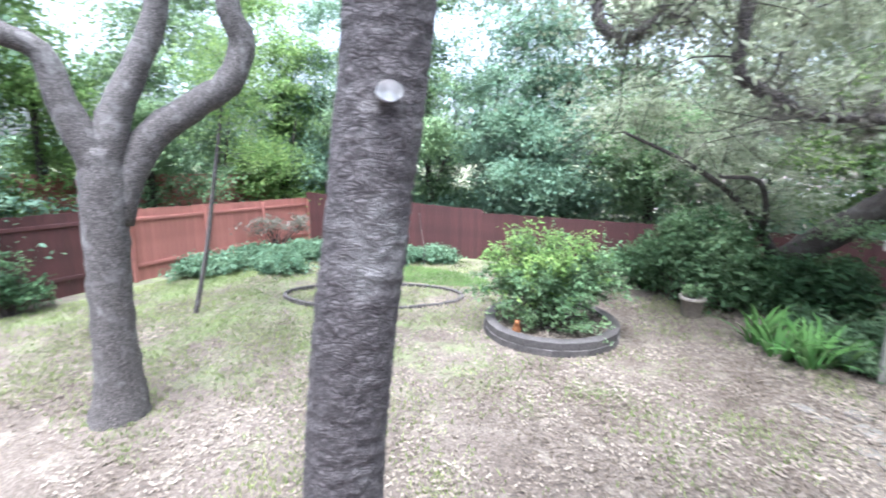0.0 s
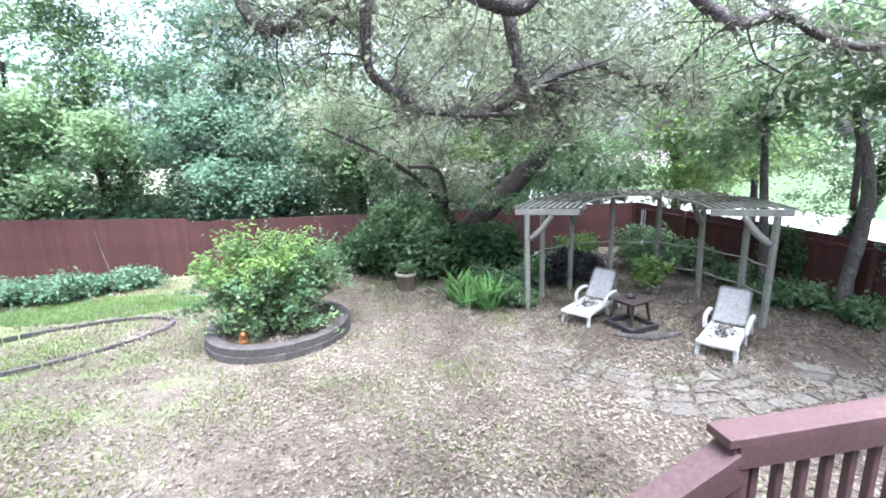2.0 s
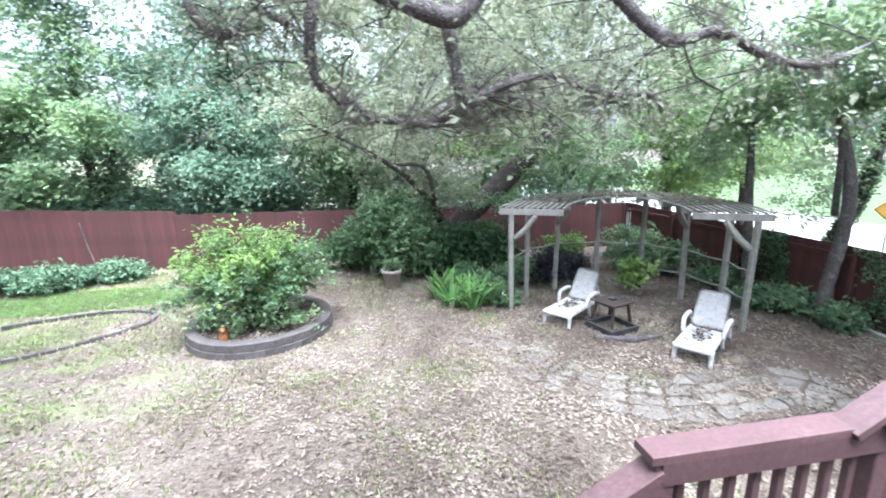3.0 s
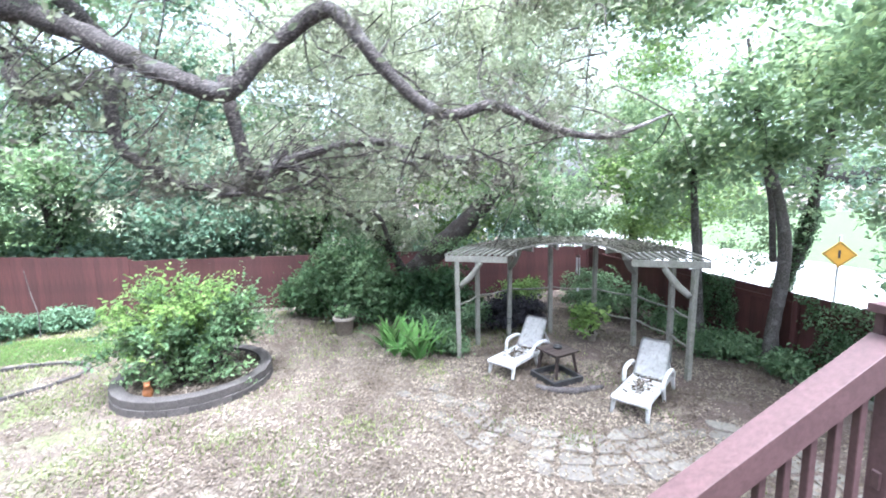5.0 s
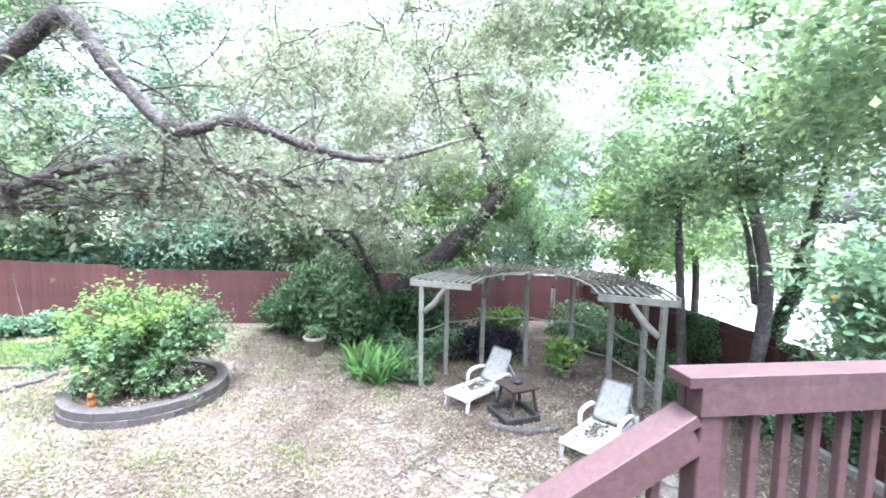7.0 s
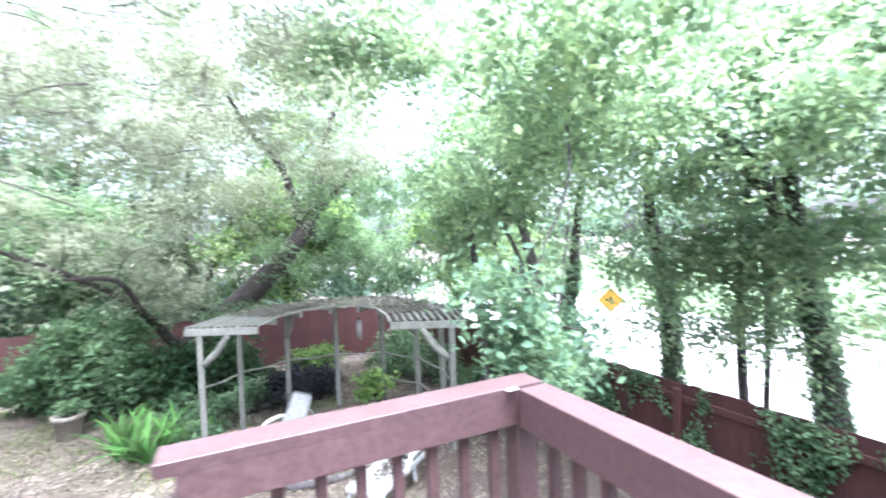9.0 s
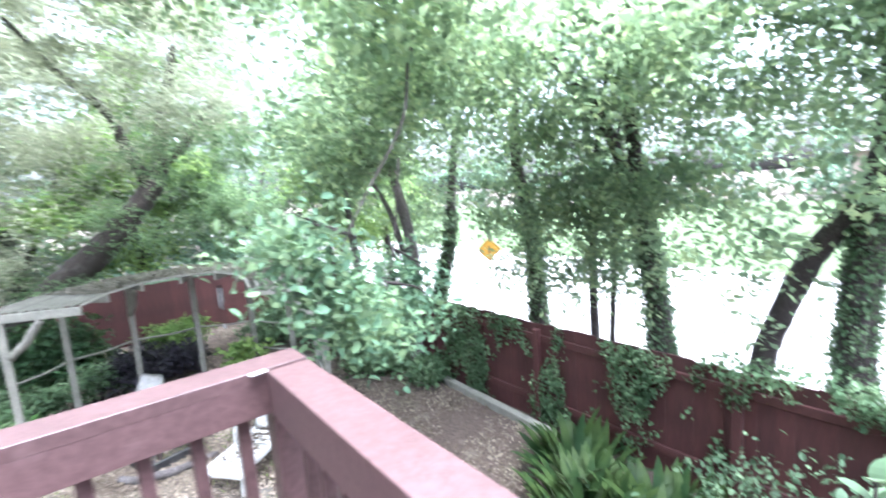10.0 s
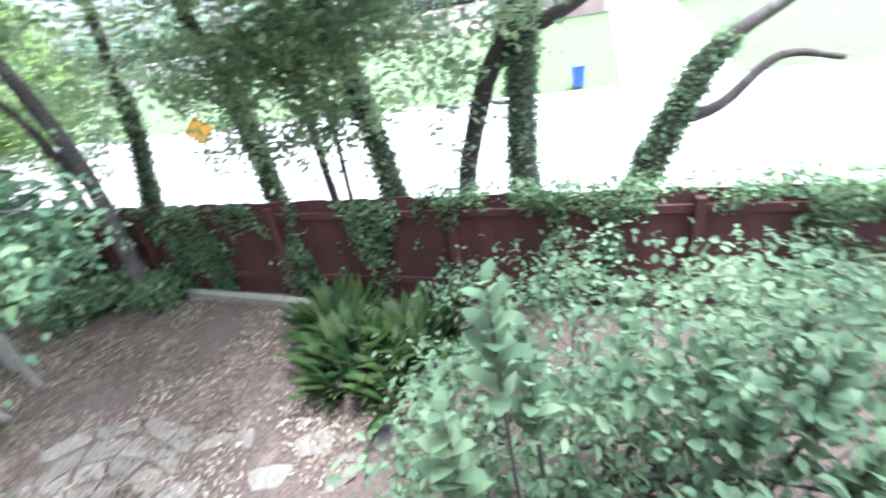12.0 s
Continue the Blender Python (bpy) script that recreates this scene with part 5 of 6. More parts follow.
def planter():
    e = thing("planter_ring", "round raised bed walled with dark grey concrete blocks", "planter", tuple(RC))
    me = bpy.data.meshes.new("block")
    bm = bmesh.new()
    bmesh.ops.create_cube(bm, size=1.0, matrix=Matrix.Diagonal((0.325, 0.2, 0.137, 1)))
    for v in bm.verts:
        if v.co.y > 0:
            v.co.x *= 0.86
    bmesh.ops.bevel(bm, geom=bm.edges[:], offset=0.007, segments=1, affect="EDGES")
    bm.to_mesh(me)
    bm.free()
    me.materials.append(M_BLOCK)
    n = 26
    for c in range(2):
        for k in range(n):
            a = 2 * math.pi * (k + 0.5 * c) / n
            r = RR - 0.1 - 0.012 * c + 0.008 * math.sin(k * 5.3)
            part("block", me, e, "", pose(r * math.cos(a), r * math.sin(a), 0.055 + 0.137 * c, 0, 0, math.degrees(a) + 90 + 1.5 * math.sin(k * 3.1)) @ pose(0, 0, 0, 0, 0, 0))
    v, f = [(0, 0, 0.22)], []
    for k in range(40):
        a = 2 * math.pi * k / 40
        v.append(((RR - 0.14) * math.cos(a), (RR - 0.14) * math.sin(a), 0.16))
    f = [(0, 1 + k, 1 + (k + 1) % 40) for k in range(40)]
    part("soil", mesh_from("soil", v, f, M_SOIL, True), e, "dark soil with leaf litter")
    rng = np.random.default_rng(57)
    n = 2600
    a, r = rng.uniform(0, 2 * math.pi, n), (RR - 0.1) * np.sqrt(rng.uniform(0, 1, n))
    P = np.column_stack([r * np.cos(a), r * np.sin(a), 0.222 - 0.03 * r / RR + rng.uniform(0, 0.02, n)])
    tagged(part("fallen_leaves", quads_mesh("fallen_leaves", leaf_quads(P, rng, 0.06, 2.4, 0.5), L_BROWN), e, "dry tan leaves over the soil"), kind="stuff")


planter()
def spray_shrub():
    """Many arching stems from one foot, leafy along their outer halves; lit tops and shaded interior by leaf colour."""
    e = thing("shrub", "large loose shrub with yellow-green upper leaves, coloured as lit in the planter", "shrub", (-1.55, 8.2, 0.2))
    m = Matrix.Translation((1.55, -8.2, -0.2))
    rng = np.random.default_rng(51)
    v, f, fresh, old = [], [], [], []
    for k in range(150):
        a = rng.uniform(0, 2 * math.pi)
        out = math.sqrt(rng.uniform()) * rng.uniform(0.75, 1.12)
        tip = np.array((-1.6 + 1.58 * out * math.cos(a), 8.2 + 1.15 * out * math.sin(a), 0.4 + 1.85 * (1 - 0.5 * out ** 2) * rng.uniform(0.2, 1.03)))
        s = np.array((-1.55, 8.2, 0.15)) + rng.normal(size=3) * (0.16, 0.16, 0)
        mid = s + (tip - s) * 0.5 + np.array((0, 0, 0.16 + 0.25 * out)) + rng.normal(size=3) * 0.06
        rows = [(s[0], s[1], 0.15, 0.013), (*mid, 0.009), (*tip, 0.003)]
        tube(v, f, rows, 5, 0.12, 0.08)
        S = smooth_path(rows, 0.03)[:, :3]
        S = S[int(len(S) * 0.5):]
        q = np.repeat(S, 3, axis=0) + rng.normal(size=(len(S) * 3, 3)) * 0.07
        top = tip[2] > 1.45 + 0.3 * (tip[0] + 1.5)
        (fresh if top and rng.uniform() < 0.85 else old).append(q)
        for _ in range(3):
            b = S[rng.integers(len(S) // 3, len(S))]
            t2 = b + rng.normal(size=3) * (0.2, 0.2, 0.14)
            tube(v, f, [(*b, 0.004), (*t2, 0.002)], 4, 0.3, 0)
            w = np.linspace(0.3, 1.1, 14)[:, None]
            (fresh if rng.uniform() < (0.75 if top else 0.2) else old).append(b + (t2 - b) * w + rng.normal(size=(14, 3)) * 0.045)
    P = np.vstack(fresh)
    part("lit_foliage", oval_mesh("lit_foliage", P, rng, 0.08, L_LIME, 0.6, 0.5), e, "yellow-green upper leaves, coloured as lit", m)
    P = np.vstack(old)
    part("shaded_foliage", oval_mesh("shaded_foliage", P[P[:, 2] > 0.42 + 0.25 * np.clip(P[:, 0] + 1.5, -0.5, 1)], rng, 0.08, L_DARKER, 0.6, 0.5), e, "blue-green inner leaves, coloured as shaded", m)
    tagged(part("stem", mesh_from("stem", v, f, M_BARK_DARK, True), e, "", m), kind="stuff")


spray_shrub()
bushy("low_plant", "dark green undergrowth at the foot of the shrub", (-1.6, 7.7, 0.2), [(-1.9, 7.7, 0.45, 0.7, 0.4, 0.3), (-1.0, 7.7, 0.4, 0.6, 0.4, 0.25)], 1000, 0.07, L_ELM, 52, "plant")


def figurine():
    """A small seated ceramic animal, one plain mesh."""
    v, f = [], []
    tube(v, f, [(0, 0, 0, 0.07), (0, 0, 0.08, 0.08), (0.01, 0, 0.15, 0.055), (0.03, 0, 0.18, 0.045)], 12, 0.02, 0.05)
    tube(v, f, [(0.0, 0, 0.17, 0.03), (0.03, 0, 0.2, 0.05), (0.07, 0, 0.2, 0.045), (0.1, 0, 0.19, 0.02)], 12, 0.015, 0.02)
    for s in (-1, 1):
        tube(v, f, [(0.03, s * 0.03, 0.23, 0.016), (0.03, s * 0.035, 0.26, 0.006)], 8, 0.01, 0)
        tube(v, f, [(0.06, s * 0.04, 0.0, 0.022), (0.05, s * 0.04, 0.1, 0.025)], 8, 0.02, 0)
    mm = surface("orange_glaze", (0.2, 0.07, 0.02), (0.34, 0.14, 0.05), 25, 0.5, 0.7, 0.1)
    o = new("figurine", mesh_from("figurine", v, f, mm, True))
    o.matrix_basis = pose(-1.98, 7.36, 0.18, 0, 0, -70)
    tagged(o, "small orange ceramic animal figurine in the planter", "figurine")


figurine()


def bed_edging():
    e = thing("bed_edging", "low oval garden edging of small dark bricks", "edging", (-5.95, 8.5, 0))
    me = box_mesh("brick", 0.2, 0.085, 0.1, M_BLOCK, 0.008)
    P = [(2.2 * math.cos(t) * math.cos(0.38) - 1.0 * math.sin(t) * math.sin(0.38), 2.2 * math.cos(t) * math.sin(0.38) + 1.0 * math.sin(t) * math.cos(0.38)) for t in np.linspace(0, 2 * math.pi, 400)]
    acc, last = 0.2, P[0]
    for p in P[1:]:
        acc += math.dist(p, last)
        if acc >= 0.207:
            a = math.degrees(math.atan2(p[1] - last[1], p[0] - last[0]))
            part("brick", me, e, "", pose(p[0], p[1], 0.03 + 0.008 * math.sin(p[0] * 30), 0, 0, a + 3 * math.sin(p[1] * 40)))
            acc = 0.0
        last = p


bed_edging()


# ---- pots ----
def pot_mesh(name, r, h, material):
    bm = bmesh.new()
    prof = [(r * 0.7, 0), (r * 0.78, 0.02), (r * 0.95, h * 0.8), (r * 1.08, h * 0.82), (r * 1.1, h), (r * 0.95, h), (r * 0.9, h * 0.88), (0.01, h * 0.86)]
    rings = [[bm.verts.new((q * math.cos(a), q * math.sin(a), z)) for a in np.linspace(0, 2 * math.pi, 24, endpoint=False)] for q, z in prof]
    for A, B in zip(rings, rings[1:]):
        for j in range(24):
            bm.faces.new((A[j], A[(j + 1) % 24], B[(j + 1) % 24], B[j]))
    bm.faces.new(rings[0][::-1])
    me = bpy.data.meshes.new(name)
    bm.to_mesh(me)
    bm.free()
    me.materials.append(material)
    me.polygons.foreach_set("use_smooth", np.ones(len(me.polygons), dtype=bool))
    return me


e = thing("flower_pot", "large weathered clay flower pot standing on the ground", "pot", (1.04, 10.3, 0))
part("pot", pot_mesh("pot", 0.24, 0.46, M_TERRA), e)
bushy("potted_plant", "small green plant growing in the clay pot", (1.04, 10.3, 0.42), [(1.04, 10.3, 0.6, 0.24, 0.24, 0.14)], 700, 0.06, L_ELM, 53, "plant", stems=6, spread=0.05)
e = thing("flower_pot", "small round clay pot at the foot of a pergola post", "pot", (6.52, 8.5, 0))
part("pot", pot_mesh("pot", 0.11, 0.18, M_TERRA), e)
bushy("potted_plant", "bright green leafy plant beside the pergola post", (6.52, 8.5, 0.16), [(6.5, 8.6, 0.6, 0.42, 0.42, 0.2), (6.35, 8.5, 0.45, 0.3, 0.3, 0.15)], 600, 0.11, L_LIME, 54, "plant", stems=9, spread=0.08)


# ---- garden plants ----
def blade_clump(name, label, at, n, length, width, leaf, seed, radius=0.25, stand=0.75, arch=1.0, round_tip=False):
    """Each leaf a part of its own; six leaf shapes are shared between them."""
    rng = np.random.default_rng(seed)
    e = thing(name, label, "plant", at)
    shapes = [blade_mesh("leaf", [(0, 0, 0)], [0.0], [length * rng.uniform(0.75, 1.15)], [width * rng.uniform(0.8, 1.2)], leaf, rng, 6, arch * rng.uniform(0.7, 1.25), stand + rng.uniform(-0.12, 0.12), round_tip) for _ in range(6)]
    for k in range(n):
        a, r = rng.uniform(0, 2 * math.pi), radius * math.sqrt(rng.uniform())
        part("leaf", shapes[k % 6], e, "", pose(r * math.cos(a), r * math.sin(a), -0.02, rng.uniform(-8, 8), rng.uniform(-12, 12), math.degrees(a) + rng.normal(0, 30)) @ Matrix.Scale(rng.uniform(0.75, 1.1), 4))


for k, (x, y, s) in enumerate(((2.6, 8.35, 1.0), (2.05, 9.25, 0.9), (2.25, 8.7, 0.9), (3.0, 8.65, 0.8))):
    blade_clump("strap_leaf_plant", "clump of arching bright green strap leaves", (x, y, 0), 30, 1.0 * s, 0.095, L_STRAP, 600 + k, 0.17, 0.82, 0.85)
for k, (x, y, h) in enumerate(((3.1, 9.0, 0.45), (3.5, 9.4, 0.6), (4.2, 9.8, 0.65), (2.9, 9.9, 0.5), (3.3, 8.45, 0.35))):
    bushy("border_plant", "low blue-green leafy border plant", (x, y, 0), [(x, y, h * 0.65, 0.36, 0.36, h * 0.45)], 1100, 0.085, L_IVY, 620 + k, "plant", stems=8, group="border plants", aspect=0.4)
bushy("dark_shrub", "low purple-black leafed shrub behind the chaise", (5.1, 9.85, 0), [(4.8, 9.8, 0.42, 0.6, 0.45, 0.38), (5.5, 9.95, 0.4, 0.6, 0.4, 0.35)], 6000, 0.07, L_PURPLE, 640, stems=14)
bushy("yellow_shrub", "yellow-green low shrub behind the pergola", (5.6, 10.6, 0), [(5.6, 10.6, 0.7, 0.7, 0.4, 0.35)], 2200, 0.08, L_LIME, 641, stems=8)
for k, (x, y, h, r, leaf) in enumerate(((0.75, 11.4, 2.1, 0.5, L_DARKER), (1.75, 11.0, 1.9, 0.55, L_DARKER), (2.7, 11.2, 1.3, 0.65, L_DARK), (3.7, 11.3, 1.3, 0.75, L_DARK), (1.3, 12.4, 2.2, 0.85, L_DARK), (0.0, 12.3, 1.2, 0.45, L_DARK))):
    bushy("shrub", "tall leafy green shrub in front of the fence", (x, y, 0), [(x, y, h * 0.72, r, r * 0.8, h * 0.34), (x + 0.2, y - 0.1, h * 0.35, r * 0.9, r * 0.7, h * 0.3), (x - 0.4, y, h * 0.5, r * 0.7, r * 0.6, h * 0.3)], 3800, 0.11, leaf, 650 + k, stems=16, group="shrubs along the fence", spread=0.17)
for k, (x, y, h, r) in enumerate(((8.3, 9.6, 0.9, 0.7), (8.6, 8.4, 0.5, 0.6), (8.4, 7.2, 0.4, 0.5), (7.6, 10.4, 0.8, 0.8), (8.7, 6.9, 0.45, 0.4), (8.85, 5.95, 0.4, 0.35), (8.2, 11.6, 1.0, 0.9))):
    bushy("undergrowth", "low dark green undergrowth along the fence", (x, y, 0), [(x, y, h * 0.6, r, r, h * 0.45)], 2200, 0.08, L_IVY, 670 + k, "plant", stems=8, group="undergrowth along the fence")
for k, (x, y, h, rx, ry) in enumerate(((-11.6, 8.2, 0.55, 0.8, 1.0), (-11.4, 9.8, 0.6, 1.0, 1.0), (-10.6, 11.2, 0.65, 1.1, 0.9), (-9.2, 11.8, 0.6, 1.1, 0.8), (-7.6, 12.0, 0.55, 1.0, 0.7), (-9.9, 9.4, 0.45, 0.8, 0.7), (-6.3, 12.6, 0.5, 0.8, 0.5))):
    bushy("groundcover", "mounded blue-green groundcover bed along the fence", (x, y, 0), [(x, y, h * 0.5, rx, ry, h * 0.5)], 4200, 0.1, L_COVER, 690 + k, "plant", stems=6, group="groundcover mounds", spread=0.12)
tree("sapling", "thin bare sapling standing on the lawn edge", (-6.35, 11.9, 0),
     [[(-6.35, 11.9, -0.05, 0.014), (-6.33, 11.9, 0.6, 0.012), (-6.42, 11.9, 1.1, 0.01), (-6.5, 11.9, 1.7, 0.006)]], [], 0, 0.08, L_LIME, 25, M_BARK_PALE)
bushy("dry_shrub", "pale dry shrub against the faded fence", (-11.9, 11.2, 0), [(-12.0, 10.8, 1.1, 0.3, 0.9, 0.4), (-11.9, 12.2, 1.0, 0.3, 0.8, 0.4)], 1800, 0.07, L_MOSS, 699, stems=30)
bushy("fence_vine", "dark leafy shrub against the west fence", (-12.2, 3.9, 0), [(-12.2, 3.8, 0.8, 0.35, 0.6, 0.6), (-12.1, 4.3, 0.4, 0.35, 0.5, 0.35)], 2600, 0.08, L_DARK, 700, stems=12)
for k, (x, y, n, s) in enumerate(((7.85, 2.15, 150, 0.95), (8.3, 1.6, 120, 1.0), (8.45, 2.6, 90, 0.95), (7.75, 1.5, 70, 0.8))):
    blade_clump("cast_iron_plant", "dense clump of broad upright dark green leaves", (x, y, 0), int(n * 0.9), 0.72 * s, 0.1, L_CAST, 720 + k, 0.4, 0.76, 0.65, True)


def privet():
    e = thing("privet_shrub", "big spreading shrub with glossy grey-green leaves by the deck", "shrub", (6.9, -0.5, 0))
    m = Matrix.Translation((-6.9, 0.5, 0))
    rng = np.random.default_rng(740)
    B = [(6.5, -0.4, 1.75, 0.5, 0.6, 0.35), (7.2, -0.9, 1.55, 0.7, 0.7, 0.4), (7.0, 0.5, 1.0, 0.6, 0.6, 0.4), (8.0, 0.0, 1.15, 0.7, 0.6, 0.4), (6.4, -1.4, 1.8, 0.6, 0.7, 0.4), (7.9, -1.6, 1.15, 0.7, 0.8, 0.4), (7.3, 1.0, 0.5, 0.4, 0.35, 0.25), (6.3, 0.5, 1.1, 0.4, 0.5, 0.4), (8.3, -2.6, 0.9, 0.5, 0.8, 0.4), (8.5, 0.9, 0.7, 0.4, 0.5, 0.35), (6.0, -0.75, 1.45, 0.4, 0.5, 0.3), (6.5, -0.8, 1.2, 0.5, 0.6, 0.3), (6.2, -0.1, 1.15, 0.35, 0.4, 0.3), (7.0, -0.2, 1.0, 0.6, 0.5, 0.3), (6.2, -1.7, 1.6, 0.5, 0.5, 0.35), (6.9, -2.1, 1.45, 0.6, 0.6, 0.4)]
    P, c = clumps(rng, B, 11000, 12, 0.12, 0.3, 0.8)
    part("foliage", oval_mesh("foliage", P, rng, 0.058, L_PRIVET, 0.8, 0.6), e, "", m)
    v, f = [], []
    for q in c[::30]:
        s = np.array((6.9, -0.5, 0)) + rng.normal(size=3) * (0.25, 0.3, 0)
        mid = (s + q) / 2 + np.array((0, 0, 0.25))
        tube(v, f, [(s[0], s[1], -0.03, 0.02), (*mid, 0.013), (*q, 0.004)], 5, 0.15, 0.1)
    # upright shoots with paired leaves
    bases, dirs, lens, wid = [], [], [], []
    for k in range(16):
        x, y = ((5.95, 0.05), (5.74, 0.16))[k] if k < 2 else (rng.uniform(5.75, 6.9), rng.uniform(-1.4, 0.35))
        top = (2.58, 2.3)[k] if k < 2 else rng.uniform(1.9, 2.3) - 0.4 * max(0, x - 6.0)
        tube(v, f, [(x + 0.2, y, 0.9, 0.012), (x + 0.05, y, 1.6, 0.009), (x, y, top, 0.004)], 5, 0.15, 0.1)
        for j in range(9):
            z = top - j * 0.055
            for a in (j * 1.57, j * 1.57 + math.pi):
                bases.append((x, y, z))
                dirs.append(a + rng.normal(0, 0.2))
                lens.append(0.07 + 0.014 * min(j, 5))
                wid.append(0.042 + 0.006 * min(j, 5))
    tagged(part("shoot", blade_mesh("shoot", bases, dirs, lens, wid, L_PRIVET, rng, 4, 0.6, 0.62, True), e, "upright shoots with paired oval leaves", m), kind="stuff")
    tagged(part("stem", mesh_from("stem", v, f, M_BARK_DARK, True), e, "", m), kind="stuff")


privet()


def fence_ivy():
    rng = np.random.default_rng(760)
    n = 78000
    y, z = rng.uniform(-5.5, 8.5, n), rng.uniform(0.05, 1.62, n)
    keep = []
    for i in range(n):
        d = noise.noise(Vector((y[i] * 1.3, z[i] * 0.5, 5.0))) * 0.9 + 0.35 * noise.noise(Vector((y[i] * 4, z[i] * 3, 9.0)))
        d += 0.75 * max(0, z[i] - 1.0) * (1.4 if y[i] < 1.4 else 0.3) + (0.1 if y[i] < 0.9 else 0.0)
        keep.append(d > (0.2 if y[i] < 1.4 else 0.02) + 0.4 * rng.uniform())
    keep = np.array(keep) & ~((z > 1.45) & (y > 1.6))
    P = np.column_stack([9.14 - np.abs(rng.normal(0, 0.05, n)) - np.where(y < 1.4, np.clip(z - 1.1, 0, 1) * rng.uniform(-0.3, 0.6, n), 0), y, z])[keep]
    tagged(new("fence_ivy", oval_mesh("fence_ivy", P, rng, 0.042, L_IVY, 0.3, 0.85)), "glossy ivy climbing over the dark red fence", "ivy", kind="stuff")


fence_ivy()
e = thing("timber_edging", "weathered grey timber edging lying along the fence", "timber", (8.95, 4.5, 0))
part("timber", beam_mesh("timber", (0.06, 1.2, 0.05), (-0.05, -1.15, 0.05), 0.12, 0.13, M_GREYWOOD, 0.012), e)


# ---- things across the street ----
def road_sign():
    e = thing("road_sign", "yellow diamond warning sign on a metal post", "sign", (12.84, 8.27, -0.35))
    ym = surface("sign_yellow", (0.3, 0.17, 0.015), (0.4, 0.22, 0.03), 6, 0.5, 0.9, 0.02)
    gm = surface("galvanised", (0.3, 0.31, 0.31), (0.42, 0.43, 0.43), 30, 0.5, 0.8, 0.05)
    part("post", box_mesh("post", 0.05, 0.05, 2.5, gm, 0.005, (0, 0, 1.25)), e)
    face = pose(-0.04, -0.04, 2.05, 0, 0, -45) @ pose(0, 0, 0, 0, 45, 0)
    plate = part("plate", box_mesh("plate", 0.46, 0.008, 0.46, ym, 0.003), e, "", face)
    for k in range(4):
        part("border", box_mesh("border", 0.42, 0.003, 0.012, M_BLACK, 0.0, (0, -0.006, 0.205)), plate, "thin black border", pose(0, 0, 0, 0, 90 * k, 0))
    part("symbol", box_mesh("symbol", 0.2, 0.003, 0.045, M_BLACK, 0.0, (0, -0.006, 0)), plate, "black symbol", pose(0, 0, 0, 0, 45, 0))


road_sign()


def bin_thing():
    e = thing("wheelie_bin", "blue plastic wheeled recycling bin at the kerb", "bin", (22.4, 0.3, -0.16), 10)
    e.matrix_basis = e.matrix_basis @ Matrix.Scale(0.72, 4)
    bm_ = surface("blue_plastic", (0.008, 0.045, 0.24), (0.015, 0.07, 0.32), 8, 0.45, 0.9, 0.02)
    bm = bmesh.new()
    bmesh.ops.create_cube(bm, size=1.0, matrix=Matrix.Translation((0, 0, 0.55)) @ Matrix.Diagonal((0.62, 0.56, 0.98, 1)))
    for v in bm.verts:
        if v.co.z < 0.5:
            v.co.x *= 0.78
            v.co.y *= 0.78
    bmesh.ops.bevel(bm, geom=bm.edges[:], offset=0.03, segments=2, affect="EDGES")
    me = bpy.data.meshes.new("body")
    bm.to_mesh(me)
    bm.free()
    me.materials.append(bm_)
    part("body", me, e)
    part("lid", box_mesh("lid", 0.7, 0.62, 0.07, bm_, 0.02, (0, 0, 1.07)), e)
    for s in (-1, 1):
        part("wheel", limbs_mesh("wheel", [[(0.26, s * 0.22, 0.11, 0.11), (0.26, s * 0.27, 0.11, 0.11)]], M_BLACK, 16, 0.1, 0), e)


bin_thing()


def house():
    e = thing("house", "low brick house across the street with a pale garage door", "house", (38.2, -4, 1.15))
    brick = surface("far_brick", (0.3, 0.22, 0.19), (0.4, 0.32, 0.28), 12, 0.9, 0.8, 0.3)
    roof = surface("roof_shingle", (0.1, 0.09, 0.085), (0.2, 0.18, 0.17), 10, 0.95, 0.8, 0.4)
    part("wall", box_mesh("wall", 8, 17, 2.8, brick, 0.02, (4, 0, 1.4)), e)
    v = [(-0.5, -9, 2.8), (8.5, -9, 2.8), (8.5, 9, 2.8), (-0.5, 9, 2.8), (4, -6, 4.8), (4, 6, 4.8)]
    part("roof", mesh_from("roof", v, [(0, 4, 5, 3), (1, 2, 5, 4), (0, 1, 4), (2, 3, 5), (3, 2, 1, 0)], roof), e)
    part("garage_door", box_mesh("garage_door", 0.06, 4.6, 2.2, M_PLASTIC, 0.01, (-0.02, 0.8, 1.1)), e)
    for y in (-4.5, 5.6):
        w = part("window", box_mesh("window", 0.06, 1.6, 1.2, M_PLASTIC, 0.01, (-0.02, y, 1.5)), e)
        part("pane", box_mesh("pane", 0.02, 1.4, 1.0, M_BLACK, 0.0, (-0.055, y, 1.5)), w)


house()


